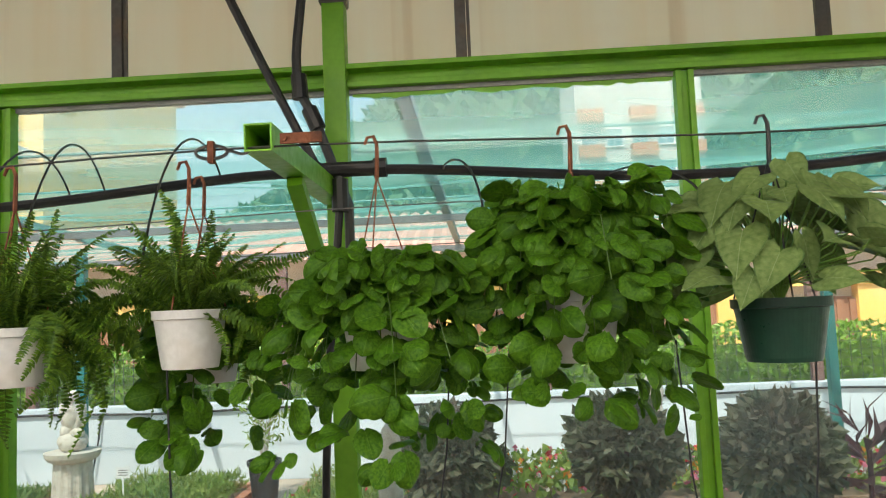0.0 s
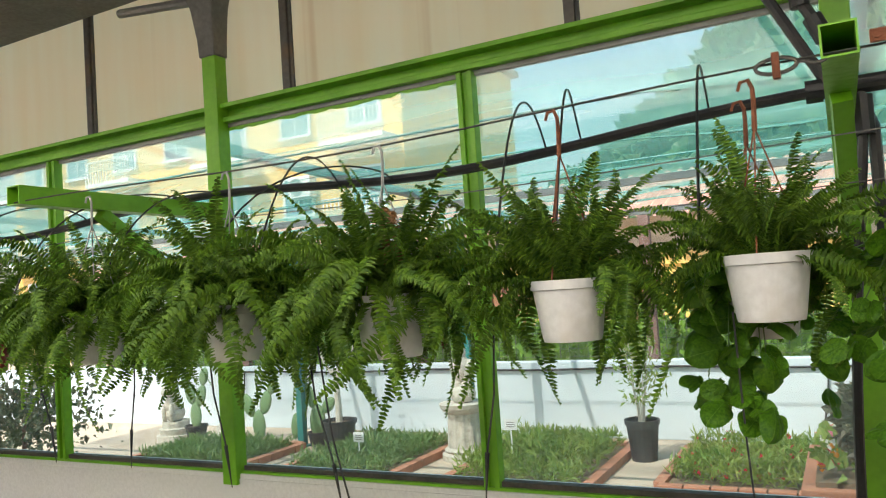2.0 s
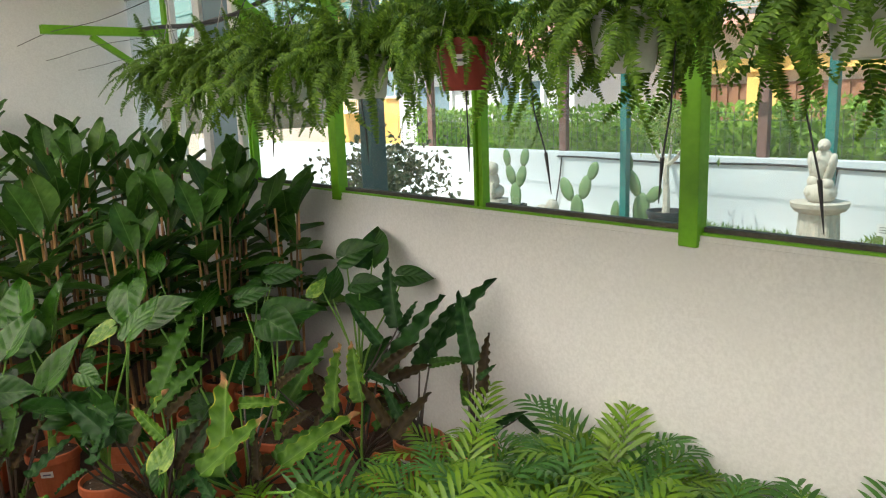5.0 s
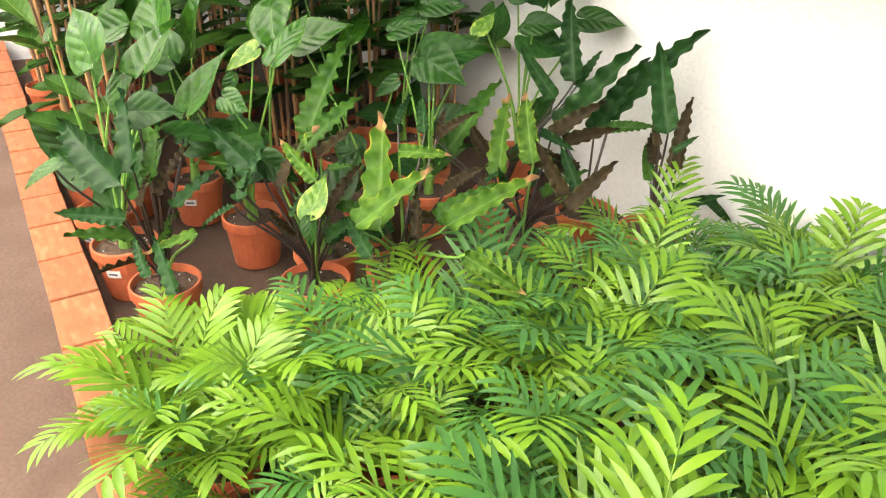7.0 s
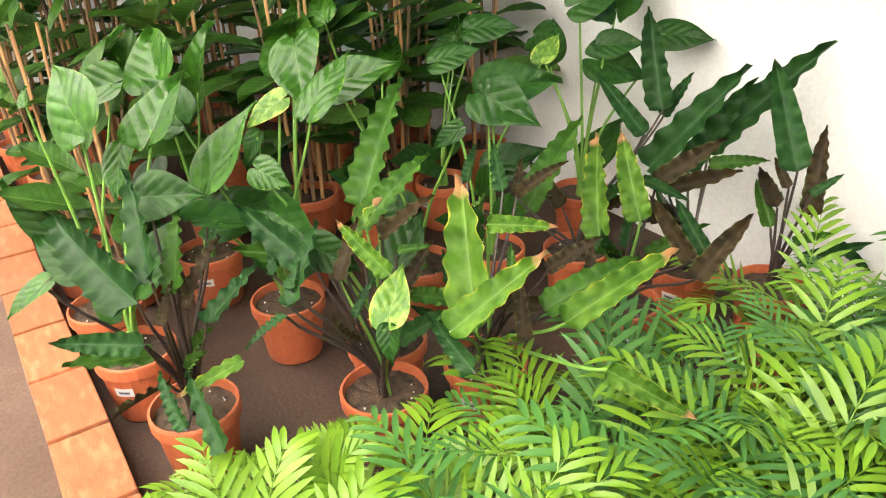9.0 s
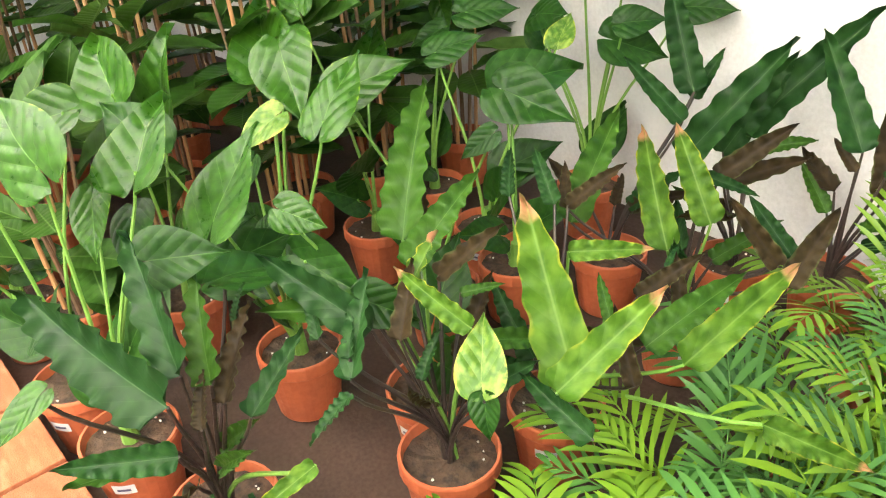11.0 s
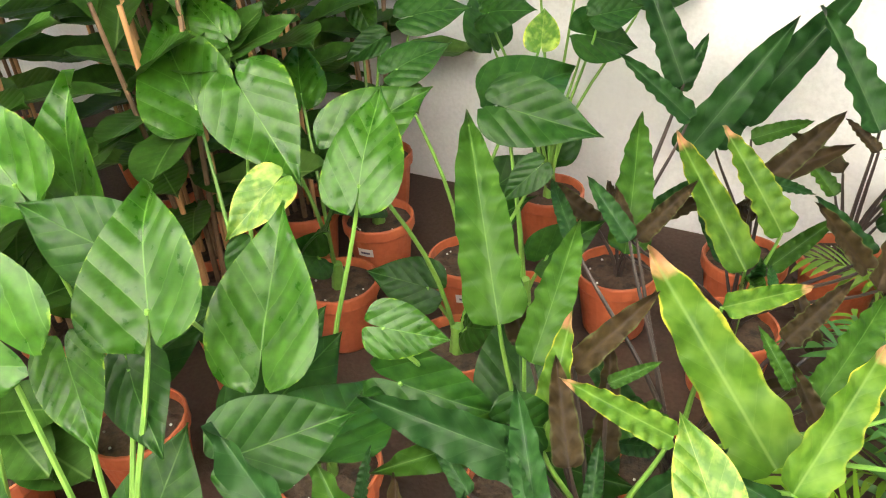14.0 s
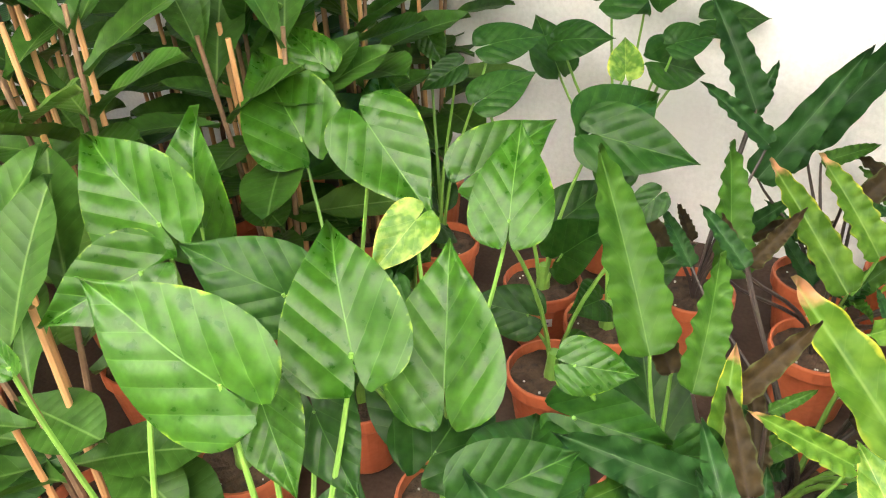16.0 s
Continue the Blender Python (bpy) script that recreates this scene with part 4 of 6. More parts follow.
SWORD_DARK = leaf_surface("dark_sword_leaf", (0.014, 0.060, 0.018), (0.032, 0.108, 0.030), (0.075, 0.15, 0.06), gloss=0.45, veins=9, slant=1.6, relief=0.16, rib=0.0028)
SWORD_YELLOW = leaf_surface("yellowing_sword_leaf", (0.055, 0.15, 0.016), (0.105, 0.23, 0.026), (0.17, 0.28, 0.06), rim=(0.50, 0.46, 0.05), tip=(0.55, 0.29, 0.16), gloss=0.47, veins=9, slant=1.6, blotch=(0.17, 0.30, 0.045), rim_at=0.90, relief=0.16)
SWORD_PURPLE = leaf_surface("purple_brown_leaf", (0.034, 0.022, 0.013), (0.070, 0.045, 0.022), (0.035, 0.02, 0.018), rim=(0.07, 0.08, 0.025), gloss=0.55, veins=9, slant=1.6, relief=0.14)
OVAL_SKIN = leaf_surface("rubber_leaf", (0.032, 0.10, 0.018), (0.070, 0.18, 0.034), (0.17, 0.28, 0.08), gloss=0.38, veins=12, slant=0.9, relief=0.15)
OVAL_LIGHT = leaf_surface("young_rubber_leaf", (0.080, 0.184, 0.040), (0.120, 0.240, 0.056), (0.240, 0.336, 0.128), gloss=0.4, veins=12, slant=0.9)
ROUND_SKIN = leaf_surface("trailing_leaf", (0.055, 0.185, 0.014), (0.15, 0.34, 0.026), (0.22, 0.38, 0.06), gloss=0.45, veins=5, slant=0.4, through=0.35, faint=0.06, radial=2.6, relief=0.2)
ARROW_SKIN = leaf_surface("pale_arrow_leaf", (0.20, 0.32, 0.13), (0.33, 0.46, 0.24), (0.40, 0.52, 0.30), gloss=0.5, veins=6, slant=0.5, through=0.3, faint=0.15, rim=(0.090, 0.171, 0.054), rim_at=0.9)
STEM_GREEN = surface("green_stem", (0.14, 0.30, 0.05), (0.20, 0.38, 0.07), 0.4, 12, 90, 0.1, local=True)
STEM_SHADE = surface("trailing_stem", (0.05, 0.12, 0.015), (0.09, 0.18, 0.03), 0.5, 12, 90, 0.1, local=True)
STEM_DARK = surface("dark_stem", (0.035, 0.025, 0.022), (0.06, 0.04, 0.035), 0.4, 12, 90, 0.1, local=True)
STEM_BROWN = surface("woody_stem", (0.16, 0.09, 0.05), (0.24, 0.15, 0.09), 0.8, 12, 90, 0.3, local=True)
BAMBOO = surface("bamboo", (0.42, 0.21, 0.09), (0.58, 0.34, 0.16), 0.5, 14, 60, 0.2, stretch=(1, 1, 0.15), local=True)
TERRACOTTA = surface("orange_pot", (0.50, 0.115, 0.045), (0.60, 0.17, 0.075), 0.48, 5, 70, 0.12, stain=(0.40, 0.10, 0.05), stain_scale=9, own=0.25, local=True)
POTTING = surface("potting_soil", (0.055, 0.032, 0.02), (0.11, 0.065, 0.04), 0.95, 40, 160, 0.9, stain=(0.02, 0.014, 0.01), stain_scale=50, local=True)
PERLITE = surface("perlite", (0.7, 0.68, 0.64), (0.8, 0.78, 0.75), 0.9, 20, 90, 0.2)
STICKER = surface("sticker", (0.75, 0.75, 0.76), (0.8, 0.8, 0.81), 0.5, 8, 60, 0.05)
INK = surface("ink", (0.10, 0.09, 0.16), (0.15, 0.13, 0.22), 0.6, 20, 60, 0)
WHITE_POT = surface("white_pot", (0.64, 0.65, 0.68), (0.71, 0.72, 0.75), 0.4, 5, 70, 0.08, stain=(0.52, 0.50, 0.47), stain_scale=8, local=True)
RED_POT = surface("red_brown_pot", (0.20, 0.022, 0.018), (0.27, 0.035, 0.028), 0.4, 5, 70, 0.08, local=True)
GREEN_POT = surface("dark_green_pot", (0.008, 0.045, 0.03), (0.014, 0.065, 0.042), 0.35, 5, 70, 0.08, local=True)
FERN_SKIN = foliage("fern_leaf", (0.050, 0.135, 0.007), (0.175, 0.32, 0.018), (0.11, 0.225, 0.011), 0.55, 0.30)
PALE_WIRE = surface("pale_wire", (0.30, 0.31, 0.31), (0.40, 0.40, 0.40), 0.5, 30, 200, 0.1)
FERN_BROWN = foliage("withered_fern", (0.22, 0.10, 0.04), (0.30, 0.15, 0.06))
PALM_SKIN = foliage("palm_leaf", (0.13, 0.275, 0.016), (0.25, 0.42, 0.028), (0.185, 0.355, 0.02), 0.36, 0.3)
# Darker copy of the palm green, with shade put into its colour.
PALM_DARK = foliage("shaded_palm_leaf", (0.06, 0.18, 0.035), (0.095, 0.25, 0.042), (0.08, 0.22, 0.04), 0.42, 0.3)

R = random.Random(11)
LEAVES = {}
for kind, skin in (("heart", HEART_SKIN), ("dark_heart", HEART_DARK), ("pale_heart", HEART_PALE)):
    LEAVES[kind] = [leaf_mesh(kind, skin, HEART_WIDTH, -0.28, HEART_GAP, 36, 8, heart_lift(0.10 + 0.10 * s, 0.10 + 0.06 * s, s * 2.0)) for s in range(3)]
for kind, skin in (("sword", SWORD_GREEN), ("dark_sword", SWORD_DARK), ("yellow_sword", SWORD_YELLOW), ("purple_sword", SWORD_PURPLE)):
    LEAVES[kind] = [leaf_mesh(kind, skin, SWORD_WIDTH, 0, None, 54, 4, sword_lift(0.05 + 0.07 * s, 0.55, 0.028, s, 5.2 + 1.3 * s), (0.055, 0.035, 0.065)[s], 4.6 + 1.1 * s, s + 1.0) for s in range(3)]
LEAVES["oval"] = [leaf_mesh("oval", OVAL_SKIN, OVAL_WIDTH, 0, None, 14, 3, sword_lift(0.10 + 0.1 * s, 0.5, 0.01, s, 3)) for s in range(3)]
LEAVES["young_oval"] = [leaf_mesh("young_oval", OVAL_LIGHT, OVAL_WIDTH, 0, None, 14, 3, sword_lift(0.08, 0.6, 0.01, 2, 3))]
LEAVES["round"] = [leaf_mesh("round", ROUND_SKIN, ROUND_WIDTH, -0.12, ROUND_GAP, 20, 3, heart_lift(0.10 + 0.1 * s, 0.16 - 0.10 * s, s), 0.045, 8, s) for s in range(4)]
LEAVES["arrow"] = [leaf_mesh("arrow", ARROW_SKIN, ARROW_WIDTH, -0.22, ARROW_GAP, 12, 3, heart_lift(0.2, 0.12 + 0.05 * s, s)) for s in range(2)]


def leaf(parent, kind, base, tip, face, name="leaf", wide=1.0):
    """One leaf from base to tip, its upper side turned towards face; places are the parent's own."""
    y = Vector(tip) - Vector(base)
    size = y.length
    y.normalize()
    z = Vector(face) - y * Vector(face).dot(y)
    z.normalize()
    x = y.cross(z)
    ob = part(name, R.choice(LEAVES[kind]), None, parent)
    m = Matrix((x, y, z)).transposed().to_4x4()
    ob.matrix_basis = Matrix.Translation(base) @ m @ Matrix.Diagonal((size * wide, size, size, 1))
    return ob


def clay_pot(parent, r=0.105, h=0.19, material=None, n=28):
    part("pot", lathe([(0, 0), (r * 0.72, 0), (r * 0.75, 0.006), (r * 0.92, h * 0.80), (r * 0.985, h * 0.81), (r, h * 0.83), (r, h * 0.975), (r * 0.98, h), (r * 0.93, h), (r * 0.92, h * 0.96), (r * 0.9, h * 0.86)], n), material or TERRACOTTA, parent, smooth=False)
    bm = lathe([(r * 0.91, h * 0.865), (r * 0.6, h * 0.885), (r * 0.3, h * 0.875), (0, h * 0.89)], n)
    for v in bm.verts:
        v.co.z += 0.006 * noise.noise(v.co * 60)
    part("soil", bm, POTTING, parent)


def sticker(parent, r, z, angle):
    """A small white price label bent round the pot."""
    bm, k = bmesh.new(), 6
    rows = [[bm.verts.new((rr * math.cos(angle + (i / k - 0.5) * 0.5), rr * math.sin(angle + (i / k - 0.5) * 0.5), z + dz)) for i in range(k + 1)] for dz, rr in ((-0.014, r * 0.985), (0.014, r * 1.02))]
    for i in range(k):
        bm.faces.new((rows[0][i], rows[0][i + 1], rows[1][i + 1], rows[1][i]))
    s = part("label_sticker", bm, STICKER, parent, "white price label")
    bm = bmesh.new()
    rows = [[bm.verts.new((rr * 1.012 * math.cos(angle + (i / k - 0.5) * 0.3), rr * 1.012 * math.sin(angle + (i / k - 0.5) * 0.3), z + dz)) for i in range(k + 1)] for dz, rr in ((-0.004, r * 0.998), (0.003, r * 1.006))]
    for i in range(k):
        bm.faces.new((rows[0][i], rows[0][i + 1], rows[1][i + 1], rows[1][i]))
    part("print", bm, INK, s)


# ---- ferns ----
def fern_frond(seed, length=0.40, droop=1.0, material=None, rise=None):
    """A feathery frond along +x with close-set paired leaflets; it arches, sways and twists a little."""
    q = random.Random(seed)
    bm = bmesh.new()
    n = 40
    rise = q.uniform(0.2, 1.0) if rise is None else rise
    sway, roll = q.uniform(-0.027, 0.027), q.uniform(-0.5, 0.5)
    pts, p, ang, yaw = [], Vector((0, 0, 0)), rise, 0.0
    for i in range(n + 1):
        pts.append(p.copy())
        ang = max(ang - droop * (0.022 + 0.053 * i / n) + q.uniform(-0.045, 0.045), -1.5)
        yaw += sway + q.uniform(-0.05, 0.05)
        p += Vector((math.cos(ang) * math.cos(yaw), math.cos(ang) * math.sin(yaw), math.sin(ang))) * (length / n)
    tube(pts[::3], 0.0016, 0.0006, 3, bm)
    step = length / n
    for i in range(2, n):
        f = i / n
        size = 0.020 * min(1, 3.0 * f + 0.3) * (1 - f ** 3.0) ** 0.8 + 0.003
        d = (pts[i + 1] - pts[i]).normalized()
        flat = Vector((-d.y, d.x, 0))
        flat = flat.normalized() if flat.length > 0.05 else Vector((0, 1, 0))
        turn = Matrix.Rotation(roll + 0.5 * math.sin(f * 5 + seed), 3, d)
        flat = turn @ flat
        up = flat.cross(d) * -1
        for s in (-1, 1):
            if q.random() < 0.04:
                continue
            out = (flat * s + d * q.uniform(0.12, 0.42) - up * q.uniform(-0.1, 0.4)).normalized()
            a = pts[i] + d * q.uniform(-0.001, 0.001)
            w = d * step * 0.54
            reach = size * q.uniform(0.8, 1.1)
            tip = a + out * reach - up * reach * 0.12
            mid = a + out * reach * 0.5 + up * 0.0025
            v = [bm.verts.new(c) for c in (a - w * 0.55, a + w * 0.95, mid + w * 0.85, tip + w * 0.25, tip - w * 0.15, mid - w * 0.75)]
            bm.faces.new(v)
    return mesh_of("frond", bm, material or FERN_SKIN)


FRONDS = [fern_frond(s, 0.22 + 0.035 * (s % 5), 0.75 + 0.5 * (s % 4)) for s in range(20)]
UPRIGHT = [fern_frond(40 + s, 0.17 + 0.019 * s, 0.22 + 0.12 * (s % 3), rise=0.5) for s in range(7)]
DRY = [fern_frond(70, 0.26, 1.3, FERN_BROWN)]


def hook_and_wires(parent, top, rim, r, material):
    """Plastic hook over the wire and three thin hangers down to the rim."""
    pts = [(0, 0, top - 0.075), (0.002, 0, top - 0.03), (0.002, 0, top - 0.005), (-0.004, 0, top + 0.010), (-0.016, 0, top + 0.008), (-0.021, 0, top - 0.006)]
    part("hook", tube(pts, 0.0046 if material is not PALE_WIRE else 0.003, 0.003, 6), material, parent, "curved plastic hook")
    for k in range(3):
        a = 2.1 * k + 0.4
        part("hanger", tube([(0, 0, top - 0.07), (r * math.cos(a), r * math.sin(a), rim)], 0.0018, sides=4), material, parent)


def hanging_pot(x, y, material, label, category, r=0.078, h=0.13, rim=1.595, hook=RUST, group="hanging pots"):
    p = thing("hanging_" + category.replace(" ", "_"), label, category, (x, y, rim - h), group)
    part("pot", lathe([(0, 0), (r * 0.76, 0), (r * 0.79, 0.008), (r * 0.97, h * 0.84), (r * 1.03, h * 0.85), (r * 1.04, h), (r * 0.97, h), (r * 0.93, h * 0.85)], 60), material, p)
    part("soil", lathe([(r * 0.95, h * 0.86), (0, h * 0.9)], 24), POTTING, p)
    hook_and_wires(p, (1.905 if hook is BLACK_RUBBER or x > -0.3 else 1.875) - rim + h, h, r, hook)
    return p


def fern(x, y, material, label, seed, count=70, rim=1.595, up=12, dry=0, spread=1.08, bare_front=False):
    """A hanging fern: arching and hanging fronds all round, upright young ones in the middle."""
    h = 0.11 if bare_front else 0.13
    p = hanging_pot(x, y, material, label, "fern", r=0.068 if bare_front else 0.078, rim=rim, h=h, hook=RUST if x > -1.0 else PALE_WIRE)
    q = random.Random(seed)
    count, up = int(count * 1.5), int(up * 1.3) + 22
    for k in range(count + up + dry):
        a = k * 2.399 + q.uniform(-0.3, 0.3)
        standing = count <= k < count + up
        tilt = q.uniform(-48, 38) if not standing else q.uniform(-68, -18)
        s = q.uniform(0.62, 1.15) * spread
        if bare_front and not standing and -2.4 < (a + math.pi) % (2 * math.pi) - math.pi < -0.75:
            tilt, s, standing = q.uniform(-58, -30), s * 0.8, True
        me = q.choice(UPRIGHT if standing else FRONDS if k < count else DRY)
        ob = part("frond", me, None, p)
        ob.matrix_basis = Matrix.Translation((0.035 * math.cos(a), 0.035 * math.sin(a), h - 0.005)) @ pose(0, 0, 0, q.uniform(-45, 45), tilt, math.degrees(a)) @ Matrix.Diagonal((s, s, s, 1))
    return p


HANG_Y = 1.57
fern(-0.47, HANG_Y, WHITE_POT, "green fern in a white plastic pot hung by a red hook", 1, 40, up=36, spread=0.82, bare_front=True)
fern(-0.80, HANG_Y - 0.03, WHITE_POT, "drooping green fern in a white hanging pot", 2, 62, up=24, rim=1.575, spread=0.95, bare_front=True)
fern(-1.20, HANG_Y, WHITE_POT, "full drooping green fern hung from the wire", 3, 96, dry=4, rim=1.57)
fern(-1.63, HANG_Y, WHITE_POT, "full drooping green fern hung from the wire", 4, 100, rim=1.57, up=22, spread=1.1)
fern(-2.12, HANG_Y, WHITE_POT, "full drooping green fern hung from the wire", 5, 100, rim=1.57, spread=1.05)
red_fern = fern(-2.62, HANG_Y, RED_POT, "green fern in a dark red pot with a white label", 6, 50, rim=1.55)
sticker(red_fern, 0.074, 0.075, radians(-50))
for k, x in enumerate((-3.1, -3.58, -4.05, -4.6)):
    fern(x, HANG_Y + 0.02, WHITE_POT, "bushy spreading green fern hung from the wire", 7 + k, 84, rim=1.54, up=8, spread=1.05)


# ---- trailing plants with round leaves, and the pale one in a green pot ----
def trailing(x, y, seed, label, pot, stems, drop, top, rim=1.60, front=9, reach=1.0):
    p = hanging_pot(x, y, pot, label, "trailing plant", rim=rim)
    q = random.Random(seed)
    bm = bmesh.new()
    for k in range(stems + front):
        a = k * 2.399 if k < stems else -1.57 + (k - stems - 4) * 0.32
        long = q.uniform(0.4, 1.0) * drop if k % 5 else 0.02
        out = q.uniform(0.10, 0.22) * reach if k < stems else 0.10 * reach
        c, s = math.cos(a), math.sin(a) * 0.8
        high = q.uniform(0.3, 1.0) * top
        pts = bezier((0.04 * c, 0.04 * s, 0.12), (0.08 * c, 0.08 * s, 0.14 + high), (out * c, out * s, 0.16 + high * 0.9), ((out + 0.03) * c, (out + 0.03) * s, 0.12 + high * 0.4 - long), 9)
        tube(pts[::2], 0.0016, 0.001, 4, bm)
        for i in range(1, 10):
            for side in range(3):
                d = q.uniform(0, 6.28)
                b0 = pts[i] + Vector((math.cos(d), math.sin(d), q.uniform(-0.2, 0.5))) * 0.02
                size = q.uniform(0.028, 0.060) if side else q.uniform(0.018, 0.042)
                aim = Vector((c * 0.6 + 0.7 * math.cos(d), s * 0.6 - 0.35 + 0.7 * math.sin(d), q.uniform(-0.9, 0.25))).normalized()
                leaf(p, "round", b0, b0 + aim * size, (c * 0.6 + q.uniform(-0.7, 0.7), s * 0.5 - 0.5 + q.uniform(-0.5, 0.4), 0.45 + q.uniform(-0.55, 0.5)), wide=q.uniform(0.85, 1.1))
    part("stem_tangle", bm, STEM_SHADE, p)


trailing(-0.10, HANG_Y, 21, "leafy trailing plant with round scalloped green leaves", WHITE_POT, 28, 0.30, 0.10)
trailing(0.27, HANG_Y, 22, "tall leafy trailing plant with round scalloped green leaves", WHITE_POT, 32, 0.27, 0.27)
trailing(-0.50, HANG_Y + 0.16, 23, "trailing plant with round leaves hanging behind the fern", WHITE_POT, 9, 0.32, 0.0, 1.575, 5, 0.7)
p = hanging_pot(0.64, HANG_Y, GREEN_POT, "pale green arrow-leaved plant in a dark green hanging pot", "arrow plant", r=0.084, h=0.115, rim=1.572, hook=BLACK_RUBBER)
stems = bmesh.new()
for k in range(64):
    a, q = k * 2.399, random.Random(300 + k)
    reach = 0.05 + 0.15 * math.sqrt(k / 64)
    b0 = Vector((reach * math.cos(a), reach * math.sin(a) * 0.8, 0.13 + 0.20 * (1 - (k / 64) ** 1.5) + q.uniform(-0.03, 0.03)))
    tube(bezier((0, 0, 0.1), (0, 0, 0.2), b0 - Vector((0, 0, 0.05)), b0, 5), 0.002, 0.0014, 4, stems)
    aim = Vector((math.cos(a) * 0.8 + q.uniform(-0.4, 0.4), -0.35 + q.uniform(-0.3, 0.3), q.uniform(-0.9, 0.1))).normalized()
    leaf(p, "arrow", b0, b0 + aim * q.uniform(0.06, 0.105), (math.cos(a) * 0.4 + q.uniform(-0.5, 0.5), -0.9, 0.6 + q.uniform(-0.3, 0.6)))
part("stem_tangle", stems, STEM_GREEN, p)


# ---- brackets, wires and irrigation above the bed ----
for x, y_end in ((-0.335, 1.585), (-2.47, 1.58), (-4.53, 1.62), (-6.57, 1.55), (1.78, 1.58)):
    arm = thing("wall_bracket", "green square steel tube bracket with a diagonal brace", "bracket", (x, 2.345, 1.93), "wall brackets")
    depth = 2.345 - y_end
    bm = bmesh.new()
    for q in ((-0.028, -0.0245, -depth, 0, -0.028, 0.028), (0.0245, 0.028, -depth, 0, -0.028, 0.028), (-0.0245, 0.0245, -depth, 0, 0.0245, 0.028), (-0.0245, 0.0245, -depth, 0, -0.028, -0.0245)):
        add_box(bm, *q)
    part("arm", bm, GREEN_PAINT, arm)
    brace = tube([(0, -0.005, -0.36), (0, -depth * 0.62, -0.035)], 0.026, sides=4)
    part("brace", brace, GREEN_PAINT, arm)
wires = thing("hanging_wire", "thin steel wire that carries the hanging pots", "wire", (0, 1.6, 1.905))
part("strand", tube([(x, 0, 0.012 * math.cos((x + 0.33) * 3.0) - 0.004) for x in np.arange(X0, X1, 0.2)], 0.0022, sides=5), WIRE_GREY, wires)
for y, z in ((1.78, 1.80), (2.0, 1.73)):
    w = thing("support_wire", "thin steel wire stretched along the windows", "wire", (0, y, z))
    part("strand", tube([(x, 0, 0.01 * math.cos(x * 3)) for x in np.arange(X0, X1, 0.3)], 0.0018, sides=4), WIRE_GREY, w)
tb = thing("turnbuckle", "rusty steel turnbuckle tightening the wire", "turnbuckle", (-0.43, 1.59, 1.905))
part("body", tube([(0.032 * math.cos(a), 0, 0.013 * math.sin(a)) for a in np.linspace(0, 6.28, 17)], 0.0035, sides=6), WIRE_GREY, tb)
part("nut", box(-0.006, 0.006, -0.008, 0.008, -0.022, 0.022, 0.001), RUST, tb)
part("eye_hook", tube(bezier((0.032, 0, 0), (0.05, 0, 0.004), (0.055, 0, -0.014), (0.075, 0, -0.002), 8), 0.003, sides=6), WIRE_GREY, tb)
plate = thing("rusty_clamp", "flat rusty steel wire clamp on the bracket end", "clamp", (-0.25, 1.59, 1.925))
part("plate", box(-0.042, 0.042, -0.004, 0.004, -0.011, 0.011, 0.002), RUST, plate)
part("bolt", tube([(-0.032, -0.008, 0), (-0.032, 0.008, 0)], 0.006, sides=6), RUST, plate)

pipe = thing("irrigation_pipe", "black plastic irrigation pipe running along the windows", "pipe", (0, 2.2, 1.93))
def pipe_z(x):
    return -0.01 + 0.055 * abs(math.cos((x + 0.33) * math.pi / 2.08)) ** 2 - 0.004 * abs(x)
part("main_pipe", tube([(x, 0.02 * math.sin(x * 2), pipe_z(x)) for x in np.arange(-6.7, 3.4, 0.15)], 0.014, sides=8), BLACK_RUBBER, pipe)
part("tee", tube([(-0.40, 0, 0.047), (-0.16, 0, 0.047)], 0.022, sides=10), BLACK_RUBBER, pipe)
for x in (-0.385, -0.175):
    part("collar", tube([(x - 0.018, 0, 0.047), (x + 0.018, 0, 0.047)], 0.028, sides=10), BLACK_RUBBER, pipe)
part("down_pipe", tube(bezier((-0.29, 0, 0.04), (-0.29, 0, -0.2), (-0.36, 0.05, -0.4), (-0.372, 0.06, -1.1), 12), 0.0115, sides=8), BLACK_RUBBER, pipe)
part("joint", tube([(-0.29, 0, 0.02), (-0.29, 0, -0.07)], 0.024, sides=10), BLACK_RUBBER, pipe)
part("slanting_pipe", tube([(-0.62, 0.0, 0.62), (-0.50, 0.0, 0.36), (-0.36, 0.0, 0.07), (-0.33, 0.02, 0.04)], 0.013, sides=8), BLACK_RUBBER, pipe)
part("riser", tube(bezier((-0.42, 0.03, 0.95), (-0.33, 0.03, 0.62), (-0.44, 0.03, 0.45), (-0.40, 0.02, 0.28), 10) + [Vector((-0.36, 0.02, 0.2)), Vector((-0.27, 0.02, -0.05)), Vector((-0.27, 0.03, -0.5))], 0.014, sides=8), BLACK_RUBBER, pipe)
for z0, z1, x0, x1 in ((0.26, 0.33, -0.398, -0.402), (0.17, 0.23, -0.35, -0.375), (0.6, 0.66, -0.37, -0.365)):
    part("coupling", tube([(x0, 0.02, z0), (x1, 0.02, z1)], 0.023, sides=10), BLACK_RUBBER, pipe)
R2 = random.Random(5)
